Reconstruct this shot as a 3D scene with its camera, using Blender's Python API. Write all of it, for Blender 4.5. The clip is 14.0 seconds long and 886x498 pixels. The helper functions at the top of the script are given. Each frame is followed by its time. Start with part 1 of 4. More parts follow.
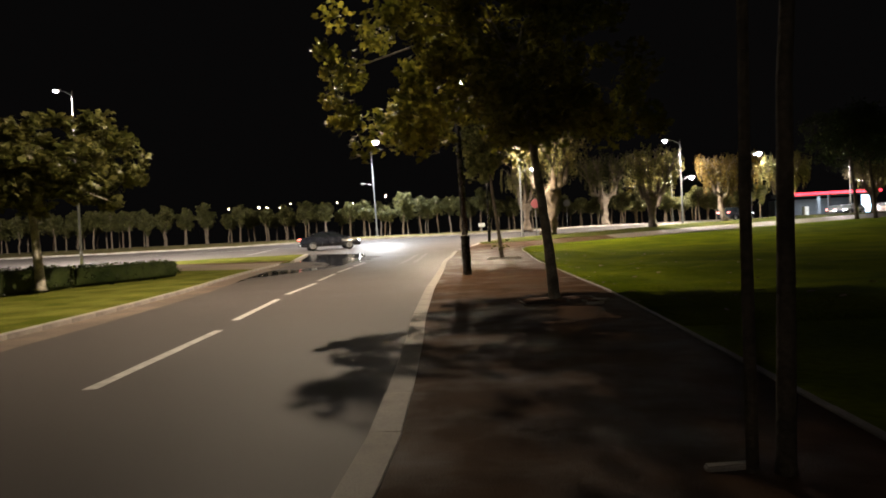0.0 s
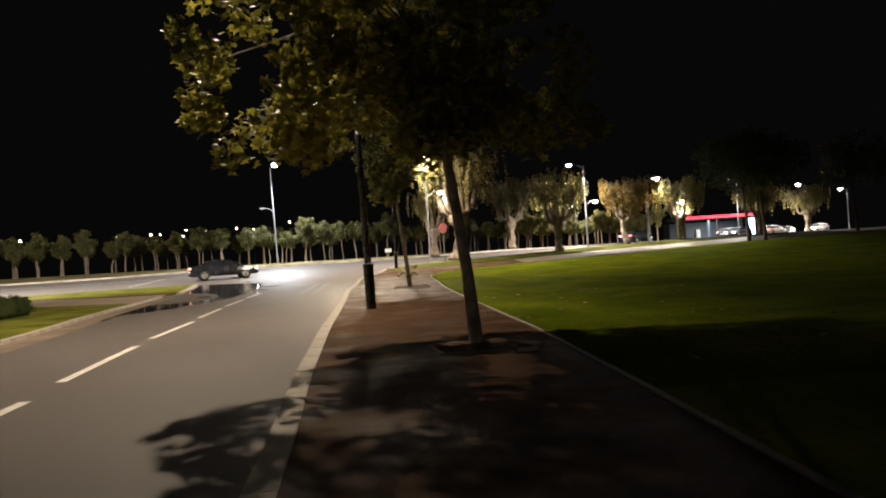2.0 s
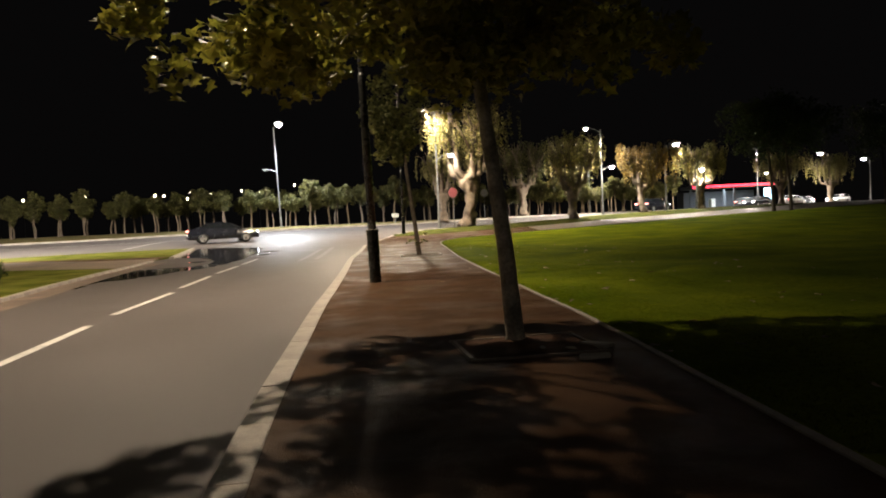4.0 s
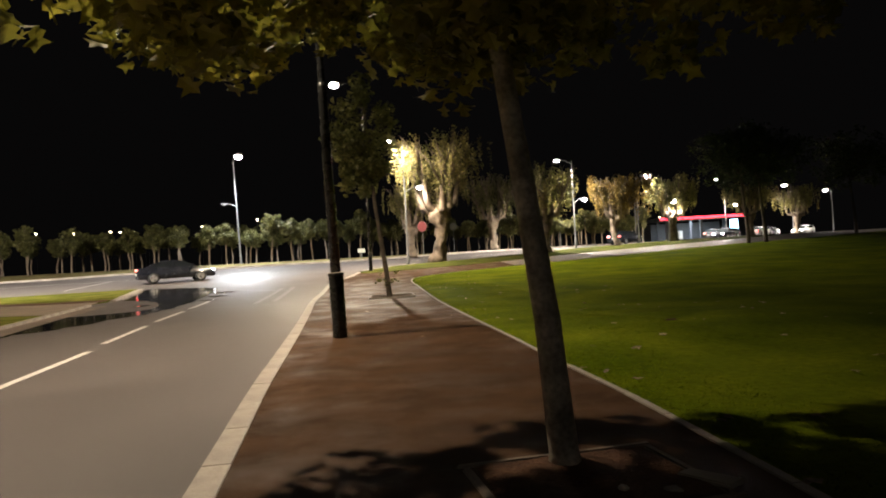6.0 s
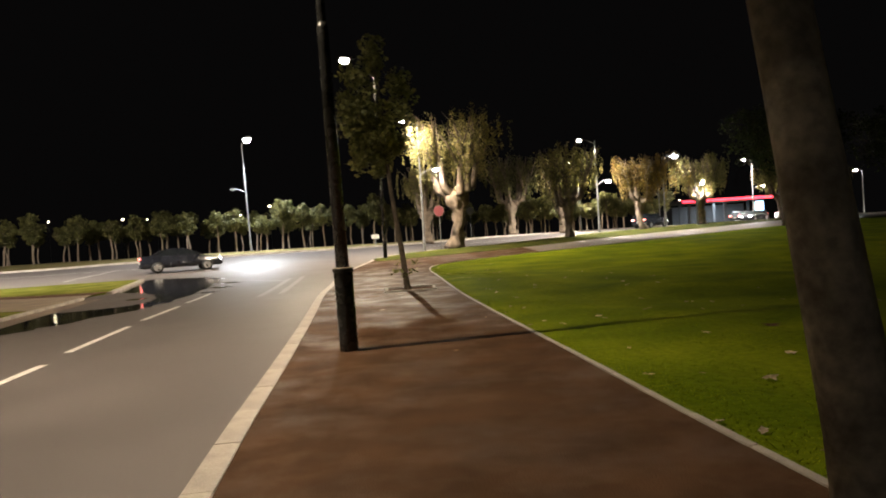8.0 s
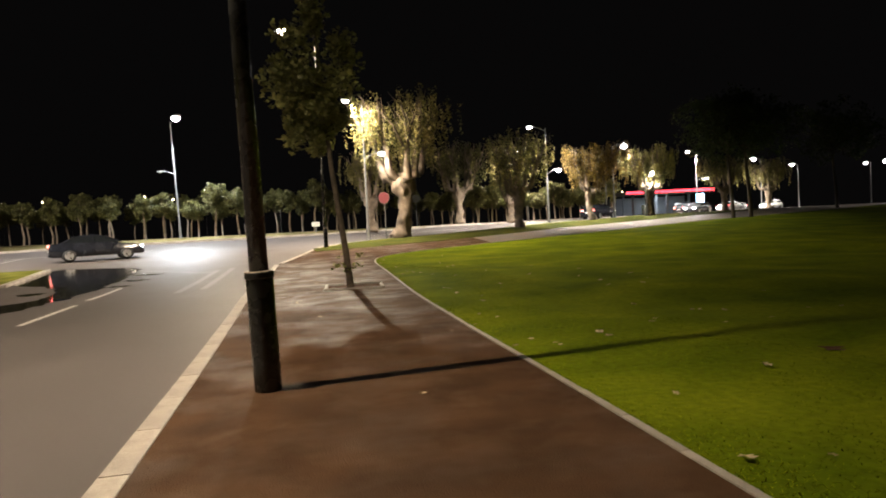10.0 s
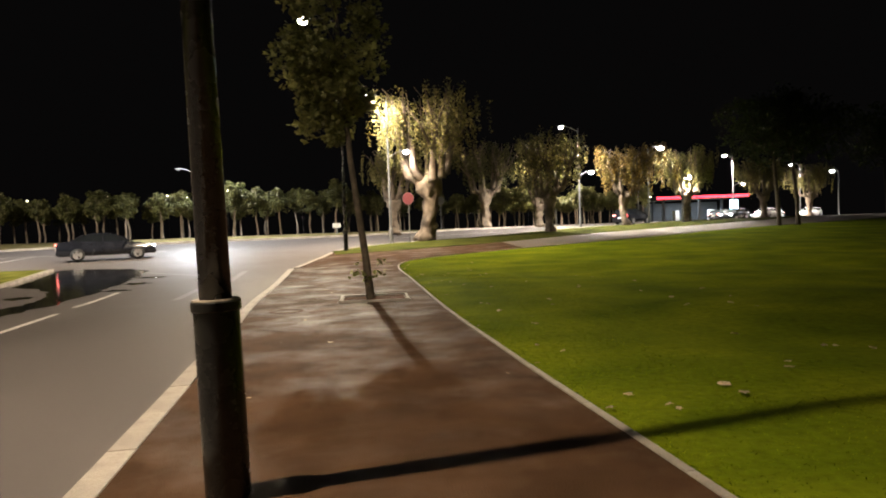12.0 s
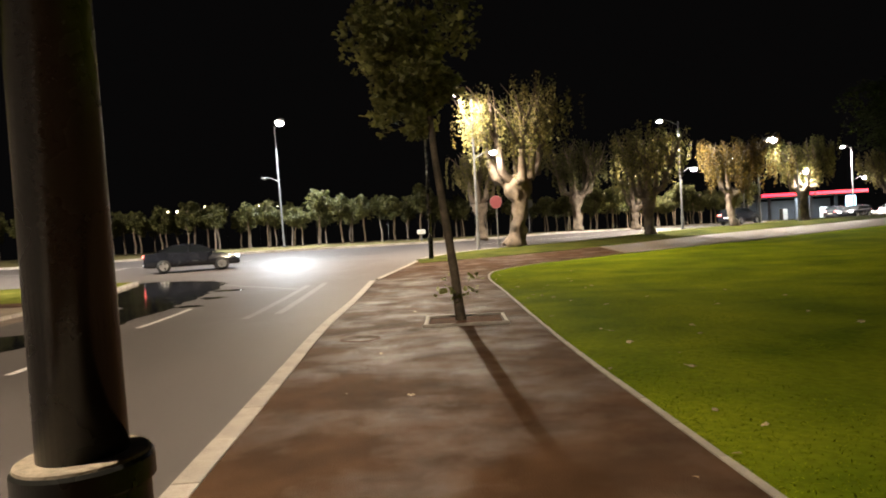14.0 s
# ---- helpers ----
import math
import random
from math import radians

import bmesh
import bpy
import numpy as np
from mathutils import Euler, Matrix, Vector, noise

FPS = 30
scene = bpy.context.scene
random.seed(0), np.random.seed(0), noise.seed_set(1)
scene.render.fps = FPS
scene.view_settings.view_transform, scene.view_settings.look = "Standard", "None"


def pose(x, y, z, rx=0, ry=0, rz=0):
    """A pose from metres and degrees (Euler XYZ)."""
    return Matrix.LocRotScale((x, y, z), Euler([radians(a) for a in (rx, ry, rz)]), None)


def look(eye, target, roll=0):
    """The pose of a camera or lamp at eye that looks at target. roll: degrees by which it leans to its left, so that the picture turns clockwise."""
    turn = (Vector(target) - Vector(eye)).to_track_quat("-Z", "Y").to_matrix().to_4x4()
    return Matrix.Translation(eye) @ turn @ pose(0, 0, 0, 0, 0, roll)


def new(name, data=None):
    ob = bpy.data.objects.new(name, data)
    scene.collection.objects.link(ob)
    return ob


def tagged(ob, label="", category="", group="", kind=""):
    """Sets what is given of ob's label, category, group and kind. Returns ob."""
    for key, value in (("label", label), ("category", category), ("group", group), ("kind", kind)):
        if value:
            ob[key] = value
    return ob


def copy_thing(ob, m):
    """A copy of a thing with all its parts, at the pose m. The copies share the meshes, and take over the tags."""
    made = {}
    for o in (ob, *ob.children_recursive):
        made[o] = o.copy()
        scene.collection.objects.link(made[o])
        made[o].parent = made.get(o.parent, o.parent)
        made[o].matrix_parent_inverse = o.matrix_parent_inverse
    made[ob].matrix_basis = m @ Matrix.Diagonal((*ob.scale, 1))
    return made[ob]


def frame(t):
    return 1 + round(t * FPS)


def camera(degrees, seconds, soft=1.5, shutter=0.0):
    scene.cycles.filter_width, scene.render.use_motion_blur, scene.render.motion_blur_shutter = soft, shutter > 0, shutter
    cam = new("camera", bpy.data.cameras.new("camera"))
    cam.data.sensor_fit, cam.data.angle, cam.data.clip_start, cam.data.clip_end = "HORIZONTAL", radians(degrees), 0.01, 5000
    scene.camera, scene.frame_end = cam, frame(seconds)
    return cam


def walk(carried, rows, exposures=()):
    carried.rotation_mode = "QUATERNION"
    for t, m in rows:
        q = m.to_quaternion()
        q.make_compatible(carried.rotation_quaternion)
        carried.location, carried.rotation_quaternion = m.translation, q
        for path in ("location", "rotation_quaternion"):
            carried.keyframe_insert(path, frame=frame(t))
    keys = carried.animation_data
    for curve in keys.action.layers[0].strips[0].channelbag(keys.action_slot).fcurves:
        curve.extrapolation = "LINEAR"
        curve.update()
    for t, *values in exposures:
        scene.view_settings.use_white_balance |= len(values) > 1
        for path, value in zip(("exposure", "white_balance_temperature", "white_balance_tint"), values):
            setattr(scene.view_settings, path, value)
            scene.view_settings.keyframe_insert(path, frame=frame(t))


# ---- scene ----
cam = camera(67.7, 14.0, soft=1.9)
PATH = [
    (0, (1.1220, 0.136, 1.17), (0.908, 2.124, 1.128), -2.7),
    (0.5, (1.0120, 0.904, 1.169), (0.826, 2.894, 1.104), -3.8),
    (1, (1.0350, 1.431, 1.199), (0.925, 3.428, 1.203), -3.6),
    (1.5, (0.9780, 2.009, 1.174), (0.945, 4.008, 1.154), -3.2),
    (2, (1.0640, 2.36, 1.233), (1.134, 4.359, 1.252), -3.4),
    (2.5, (0.9930, 3.116, 1.144), (1.027, 5.115, 1.148), -2.0),
    (2.7, (0.9540, 3.275, 1.128), (1.012, 5.274, 1.119), -1.9),
    (4.8, (0.8920, 5.942, 1.353), (0.928, 7.939, 1.253), -2.8),
    (5, (0.8580, 6.193, 1.372), (0.904, 8.19, 1.28), -2.2),
    (5.5, (0.8350, 6.749, 1.367), (1.08, 8.733, 1.376), -2.7),
    (6, (0.7550, 7.345, 1.361), (0.907, 9.34, 1.375), -3.1),
    (6.5, (0.7440, 7.966, 1.378), (1.004, 9.948, 1.334), -2.0),
    (7, (0.7020, 8.637, 1.44), (0.811, 10.634, 1.471), -2.2),
    (7.5, (0.6420, 9.366, 1.41), (0.8, 11.36, 1.388), -2.3),
    (8, (0.6350, 9.941, 1.433), (0.743, 11.938, 1.404), -3.5),
    (8.5, (0.5550, 10.593, 1.44), (0.67, 12.588, 1.364), -3.3),
    (8.7, (0.5790, 10.871, 1.457), (0.802, 12.857, 1.372), -2.8),
    (11, (0.6300, 13.822, 1.489), (0.914, 15.8, 1.445), -2.9),
    (11.5, (0.6870, 14.464, 1.481), (0.899, 16.452, 1.451), -3.8),
    (12, (0.6390, 15.104, 1.488), (0.853, 17.091, 1.427), -2.0),
    (12.5, (0.6540, 15.656, 1.486), (0.826, 17.646, 1.407), -3.8),
    (13, (0.6090, 16.339, 1.497), (0.654, 18.338, 1.434), -3.2),
    (13.5, (0.6000, 16.842, 1.529), (0.609, 18.84, 1.438), -3.9),
    (14, (0.5600, 17.594, 1.557), (0.519, 19.593, 1.521), -3.0),
]
walk(cam, [(t, look(eye, target, roll)) for t, eye, target, roll in PATH])

# ---------- world, lights ----------
world = bpy.data.worlds.new("night_sky")
scene.world = world
world.use_nodes = True
world.node_tree.nodes["Background"].inputs[0].default_value = (0.0023, 0.0021, 0.0021, 1)
world.node_tree.nodes["Background"].inputs[1].default_value = 1.0

LED = (1.0, 0.81, 0.57)
COOL = (1.0, 0.91, 0.78)
COLD = (0.90, 0.95, 1.0)
WARM = (1.0, 0.78, 0.45)
# watts of the street lamps' light sources
W_NEAR, W_SECOND, W_ROAD, W_MAIN, W_TREE, W_LOW = 9300, 23500, 21000, 52000, 27000, 1400

ROAD = -0.19


def H(y):
    """Height of the land: level by the walk, rising to the main road."""
    s = min(max((y - 34.0) / 42.0, 0.0), 1.0)
    return 1.5 * s ** 1.3


# ---------- materials ----------
def material(name, base, rough=0.6, metal=0.0, var=0.25, scale=6.0, fine=60.0, bump=0.2, bump_dist=0.01, rough_var=0.1, alt=None,
             per_piece=0.0, per_island=0.0, spec=0.5, stain=1.0):
    m = bpy.data.materials.new(name)
    m.use_nodes = True
    nt = m.node_tree
    n, l = nt.nodes, nt.links
    bsdf = n["Principled BSDF"]
    bsdf.inputs["Metallic"].default_value = metal
    bsdf.inputs["Specular IOR Level"].default_value = spec
    co = n.new("ShaderNodeTexCoord")
    big = n.new("ShaderNodeTexNoise")
    big.inputs["Scale"].default_value = scale
    big.inputs["Detail"].default_value = 5
    small = n.new("ShaderNodeTexNoise")
    small.inputs["Scale"].default_value = fine
    small.inputs["Detail"].default_value = 3
    l.new(co.outputs["Object"], big.inputs["Vector"])
    l.new(co.outputs["Object"], small.inputs["Vector"])
    ramp = n.new("ShaderNodeValToRGB")
    c2 = alt or tuple(c * (1 + var) for c in base)
    ramp.color_ramp.elements[0].position, ramp.color_ramp.elements[1].position = 0.35, 0.68
    ramp.color_ramp.elements[0].color = (*[c * (1 - var * stain) for c in base], 1)
    ramp.color_ramp.elements[1].color = (*c2, 1)
    l.new(big.outputs["Fac"], ramp.inputs["Fac"])
    mul = n.new("ShaderNodeMix")
    mul.data_type, mul.blend_type = "RGBA", "MULTIPLY"
    mul.inputs["Factor"].default_value = 0.6
    grey = n.new("ShaderNodeMapRange")
    grey.inputs["From Min"].default_value, grey.inputs["From Max"].default_value = 0.3, 0.7
    grey.inputs["To Min"].default_value, grey.inputs["To Max"].default_value = 1 - var, 1 + var
    l.new(small.outputs["Fac"], grey.inputs["Value"])
    l.new(ramp.outputs["Color"], mul.inputs[6])
    l.new(grey.outputs["Result"], mul.inputs[7])
    out = mul.outputs[2]
    if per_piece or per_island:
        if per_piece:
            src = n.new("ShaderNodeObjectInfo").outputs["Random"]
        else:
            src = n.new("ShaderNodeNewGeometry").outputs["Random Per Island"]
        amount = per_piece or per_island
        mr = n.new("ShaderNodeMapRange")
        mr.inputs["To Min"].default_value, mr.inputs["To Max"].default_value = 1 - amount, 1 + amount
        l.new(src, mr.inputs["Value"])
        mm = n.new("ShaderNodeMix")
        mm.data_type, mm.blend_type = "RGBA", "MULTIPLY"
        mm.inputs["Factor"].default_value = 1.0
        l.new(out, mm.inputs[6])
        l.new(mr.outputs["Result"], mm.inputs[7])
        out = mm.outputs[2]
    l.new(out, bsdf.inputs["Base Color"])
    rr = n.new("ShaderNodeMapRange")
    rr.inputs["From Min"].default_value, rr.inputs["From Max"].default_value = 0.27, 0.73
    rr.inputs["To Min"].default_value, rr.inputs["To Max"].default_value = max(rough - rough_var, 0.02), min(rough + rough_var, 1)
    l.new(big.outputs["Fac"], rr.inputs["Value"])
    l.new(rr.outputs["Result"], bsdf.inputs["Roughness"])
    if bump:
        b = n.new("ShaderNodeBump")
        b.inputs["Strength"].default_value, b.inputs["Distance"].default_value = bump, bump_dist
        l.new(small.outputs["Fac"], b.inputs["Height"])
        l.new(b.outputs["Normal"], bsdf.inputs["Normal"])
    return m


def damp_patches(m, scale, rough, spec, grain):
    """Uneven damp patches: rough and spec run from the dry value to the wet one; grain adds a coarse stony relief."""
    nt = m.node_tree
    n, l = nt.nodes, nt.links
    bsdf = n["Principled BSDF"]
    co = n.new("ShaderNodeTexCoord")
    big = n.new("ShaderNodeTexNoise")
    big.inputs["Scale"].default_value, big.inputs["Detail"].default_value, big.inputs["Roughness"].default_value = scale, 6, 0.62
    l.new(co.outputs["Object"], big.inputs["Vector"])
    stone = n.new("ShaderNodeTexVoronoi")
    stone.inputs["Scale"].default_value = grain
    l.new(co.outputs["Object"], stone.inputs["Vector"])
    for socket, (a, b) in (("Roughness", rough), ("Specular IOR Level", spec)):
        mr = n.new("ShaderNodeMapRange")
        mr.inputs["From Min"].default_value, mr.inputs["From Max"].default_value = 0.44, 0.66
        mr.inputs["To Min"].default_value, mr.inputs["To Max"].default_value = a, b
        l.new(big.outputs["Fac"], mr.inputs["Value"])
        l.new(mr.outputs["Result"], bsdf.inputs[socket])
    low = bsdf.inputs["Normal"].links[0].from_node
    b = n.new("ShaderNodeBump")
    b.inputs["Strength"].default_value, b.inputs["Distance"].default_value = 0.55, 0.004
    l.new(stone.outputs["Distance"], b.inputs["Height"])
    l.new(low.outputs["Normal"], b.inputs["Normal"])
    l.new(b.outputs["Normal"], bsdf.inputs["Normal"])


def glow(name, colour, strength):
    m = bpy.data.materials.new(name)
    m.use_nodes = True
    b = m.node_tree.nodes["Principled BSDF"]
    b.inputs["Base Color"].default_value = (0.8, 0.8, 0.8, 1)
    b.inputs["Emission Color"].default_value = (*colour, 1)
    b.inputs["Emission Strength"].default_value = strength
    return m


def leaf_material(name, base, alt, gloss=0.5):
    m = material(name, base, rough=gloss, var=0.3, scale=0.9, fine=12, bump=0, alt=alt, per_island=0.45)
    nt = m.node_tree
    bsdf = nt.nodes["Principled BSDF"]
    src = bsdf.inputs["Base Color"].links[0].from_socket
    tr = nt.nodes.new("ShaderNodeBsdfTranslucent")
    nt.links.new(src, tr.inputs["Color"])
    mix = nt.nodes.new("ShaderNodeMixShader")
    mix.inputs[0].default_value = 0.47
    nt.links.new(bsdf.outputs[0], mix.inputs[1])
    nt.links.new(tr.outputs[0], mix.inputs[2])
    nt.links.new(mix.outputs[0], nt.nodes["Material Output"].inputs["Surface"])
    return m


M_ASPHALT = material("road_asphalt", (0.112, 0.098, 0.094), rough=0.52, var=0.12, scale=0.45, fine=110, bump=0.6, bump_dist=0.007, rough_var=0.06, spec=0.18)
M_FOOTWAY = material("red_brown_asphalt", (0.074, 0.040, 0.022), rough=0.62, var=0.26, scale=1.5, fine=70, bump=0.9, bump_dist=0.010, rough_var=0.05, spec=0.05)
damp_patches(M_FOOTWAY, 0.8, (0.64, 0.42), (0.032, 0.17), 150)
M_PATH = material("pale_path_asphalt", (0.20, 0.165, 0.14), rough=0.5, var=0.25, scale=0.5, fine=90, bump=0.3)
M_GRASS = material("lawn_turf", (0.120, 0.172, 0.005), rough=0.9, var=0.30, scale=0.5, fine=11, bump=0.8, bump_dist=0.03, alt=(0.19, 0.222, 0.009), spec=0.02)
M_BLADE = leaf_material("grass_blade", (0.15, 0.205, 0.007), (0.22, 0.26, 0.011), 0.9)
M_BLADE.node_tree.nodes["Principled BSDF"].inputs["Specular IOR Level"].default_value = 0.04
M_ISLAND = material("island_grass", (0.115, 0.135, 0.016), rough=0.92, var=0.32, scale=0.7, fine=16, bump=0.8, bump_dist=0.03, alt=(0.19, 0.185, 0.04), spec=0.02)
M_STRIP = material("thin_strip_grass", (0.050, 0.062, 0.010), rough=0.95, var=0.35, scale=0.6, fine=20, bump=0.8, bump_dist=0.03, alt=(0.085, 0.085, 0.02), spec=0.02)
M_VERGE = material("dry_verge_grass", (0.16, 0.135, 0.06), rough=0.95, var=0.35, scale=0.6, fine=30, bump=0.8, bump_dist=0.04, spec=0.1)
M_GROUND = material("far_ground", (0.05, 0.05, 0.025), rough=0.95, var=0.4, scale=0.08, fine=4, bump=0.4, spec=0.1)
M_SOIL = material("damp_soil", (0.10, 0.050, 0.030), rough=0.9, var=0.4, scale=3, fine=40, bump=1.0, bump_dist=0.03, spec=0.2)
M_GUTTER_AND_SHADE = material("stained_gutter_shaded_edging", (0.19, 0.145, 0.115), rough=0.6, var=0.4, scale=1.2, fine=50, bump=0.4)
M_TAN = material("worn_tan_ground", (0.24, 0.185, 0.14), rough=0.75, var=0.25, scale=0.9, fine=40, bump=0.4)
M_KERB = material("kerb_concrete", (0.37, 0.33, 0.29), rough=0.7, var=0.22, scale=3, fine=80, bump=0.4, per_piece=0.04)
M_PAINT = material("road_paint", (0.62, 0.60, 0.57), rough=0.6, var=0.2, scale=5, fine=90, bump=0.3)
M_WORN = material("worn_road_paint", (0.15, 0.137, 0.13), rough=0.55, var=0.3, scale=2, fine=60, bump=0.3)
M_WATER = material("puddle_water", (0.012, 0.012, 0.013), rough=0.08, var=0.1, scale=0.5, fine=1.5, bump=0.02, rough_var=0.02)
M_BLACK = material("black_painted_steel", (0.018, 0.018, 0.017), rough=0.26, var=0.3, scale=5, fine=120, bump=0.04)
# pale tone puts the lamplight from above into the collar cap's dusty colour
M_LIT_CAP = material("lamplit_dusty_cap", (0.30, 0.25, 0.19), rough=0.8, var=0.3, scale=14, fine=90, bump=0.3)
M_GALV = material("galvanised_steel", (0.17, 0.17, 0.17), rough=0.55, metal=0.3, var=0.15, scale=6, fine=60, bump=0.05)
M_BARK = material("plane_bark", (0.43, 0.38, 0.31), rough=0.85, var=0.5, scale=4.5, fine=28, bump=0.5, bump_dist=0.012, alt=(0.60, 0.54, 0.45))
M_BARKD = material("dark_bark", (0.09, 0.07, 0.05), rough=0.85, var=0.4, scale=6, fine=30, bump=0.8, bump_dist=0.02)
M_BARKP = material("pollard_bark", (0.165, 0.125, 0.09), rough=0.85, var=0.35, scale=2.5, fine=14, bump=1.0, bump_dist=0.05)
M_LEAFA = leaf_material("plane_leaf", (0.20, 0.21, 0.03), (0.40, 0.36, 0.055))
M_LEAFS = leaf_material("sapling_leaf", (0.155, 0.165, 0.05), (0.25, 0.25, 0.09))
M_LEAFB = leaf_material("broad_leaf", (0.10, 0.105, 0.025), (0.17, 0.16, 0.05), 0.4)
M_LEAFR = leaf_material("row_tree_leaf", (0.090, 0.094, 0.028), (0.15, 0.138, 0.048))
M_LEAFP = leaf_material("pollard_leaf", (0.20, 0.18, 0.06), (0.32, 0.28, 0.11), 0.6)
M_LEAFO = leaf_material("autumn_leaf", (0.14, 0.09, 0.020), (0.21, 0.145, 0.036), 0.6)
M_LEAFD = leaf_material("shrub_leaf", (0.03, 0.05, 0.012), (0.06, 0.08, 0.02))
M_FALLEN = material("fallen_leaf_brown", (0.42, 0.32, 0.21), rough=0.8, var=0.3, scale=9, fine=50, bump=0.2, per_piece=0.4)
M_CARD = material("black_car_paint", (0.012, 0.013, 0.018), rough=0.18, var=0.1, scale=2, fine=50, bump=0)
M_CARG = material("dark_grey_car_paint", (0.035, 0.037, 0.045), rough=0.2, var=0.1, scale=2, fine=50, bump=0)
M_CARW = material("white_car_paint", (0.6, 0.6, 0.6), rough=0.25, var=0.1, scale=2, fine=50, bump=0)
M_GLASS = material("dark_glass", (0.01, 0.012, 0.014), rough=0.05, var=0.1, scale=2, fine=20, bump=0)
M_RUBBER = material("tyre_rubber", (0.02, 0.02, 0.02), rough=0.8, var=0.2, scale=9, fine=60, bump=0.2)
M_RIM = material("alloy_rim", (0.55, 0.55, 0.56), rough=0.3, metal=0.9, var=0.1, scale=6, fine=60, bump=0)
M_WHITE = material("white_painted_panel", (0.72, 0.72, 0.70), rough=0.5, var=0.1, scale=4, fine=40, bump=0.05)
M_SIGN = material("red_sign_face", (0.13, 0.022, 0.026), rough=0.45, var=0.12, scale=5, fine=30, bump=0.03)
M_RENDER = material("forecourt_render", (0.07, 0.075, 0.085), rough=0.7, var=0.15, scale=1, fine=10, bump=0.1)
G_LED = glow("lamp_lens_white", (1.0, 0.95, 0.86), 110)
G_LEDC = glow("lamp_lens_cool", (1.0, 0.97, 0.92), 90)
G_WARM = glow("lamp_lens_warm", (1.0, 0.80, 0.5), 40)
G_FAR = glow("far_lamp_lens", (1.0, 0.82, 0.55), 14)
G_RED = glow("red_neon_fascia", (1.0, 0.015, 0.06), 4.0)
G_BLUE = glow("blue_white_lightbox", (0.35, 0.70, 1.0), 6.0)
G_TAIL = glow("tail_lamp_red", (1.0, 0.06, 0.05), 4.5)
G_HEAD = glow("headlamp_white", (0.9, 0.95, 1.0), 16)


# ---------- mesh helpers ----------
def mesh_of(name, bm, mat, smooth=False):
    me = bpy.data.meshes.new(name)
    bm.to_mesh(me)
    bm.free()
    me.materials.append(mat)
    if smooth:
        me.polygons.foreach_set("use_smooth", [True] * len(me.polygons))
    return me


def part(name, bm, mat, parent=None, label="", smooth=False):
    ob = new(name, mesh_of(name, bm, mat, smooth))
    ob.parent = parent
    if label:
        ob["label"] = label
    return ob


def thing(name, m, label, category, group="", kind=""):
    ob = new(name)
    ob.empty_display_size = 0.2
    ob.matrix_basis = m
    return tagged(ob, label, category, group, kind)


def box(bm, cx, cy, cz, sx, sy, sz, bevel=0.0, rz=0.0):
    m = Matrix.Translation((cx, cy, cz)) @ Matrix.Rotation(rz, 4, "Z") @ Matrix.Diagonal((sx, sy, sz, 1))
    r = bmesh.ops.create_cube(bm, size=1.0, matrix=m)
    if bevel:
        es = list({e for v in r["verts"] for e in v.link_edges})
        bmesh.ops.bevel(bm, geom=es, offset=bevel, segments=2, affect="EDGES")
    return bm


def tube(bm, pts, radii, n=8, cap=True, wobble=0.0, rng=None):
    """A tapered round limb along pts."""
    rings = []
    for i, (p, r) in enumerate(zip(pts, radii)):
        p = Vector(p)
        a = Vector(pts[max(i - 1, 0)])
        b = Vector(pts[min(i + 1, len(pts) - 1)])
        d = (b - a).normalized()
        u = d.orthogonal().normalized() if abs(d.z) < 0.7 else (Vector((1, 0, 0)) - d * d.x).normalized()
        v = d.cross(u)
        ring = []
        for k in range(n):
            q = r * (1 + (rng.uniform(-wobble, wobble) if rng else 0))
            ang = 2 * math.pi * k / n
            ring.append(bm.verts.new(p + (u * math.cos(ang) + v * math.sin(ang)) * q))
        rings.append(ring)
    for a, b in zip(rings, rings[1:]):
        for k in range(n):
            bm.faces.new((a[k], a[(k + 1) % n], b[(k + 1) % n], b[k]))
    if cap:
        bm.faces.new(rings[0][::-1])
        bm.faces.new(rings[-1])
    return bm


CUTS = [34 + 2.0 * i for i in range(22)]


def sheet(poly, dz, depth=0.0):
    """A surface over the land inside poly, dz above it; depth gives it solid sides."""
    bm = bmesh.new()
    f = bm.faces.new([bm.verts.new((x, y, 0)) for x, y in poly])
    f.normal_update()
    if f.normal.z < 0:
        f.normal_flip()
    for y in CUTS:
        bmesh.ops.bisect_plane(bm, geom=bm.verts[:] + bm.edges[:] + bm.faces[:], plane_co=(0, y, 0), plane_no=(0, 1, 0))
    if depth:
        r = bmesh.ops.extrude_face_region(bm, geom=bm.faces[:])
        low = [g for g in r["geom"] if isinstance(g, bmesh.types.BMVert)]
        for v in low:
            v.co.z += depth
        for v in bm.verts:
            v.co.z -= depth
    for v in bm.verts:
        v.co.z += H(v.co.y) + dz
    bmesh.ops.recalc_face_normals(bm, faces=bm.faces[:])
    bmesh.ops.triangulate(bm, faces=[f for f in bm.faces if len(f.verts) > 4])
    return bm


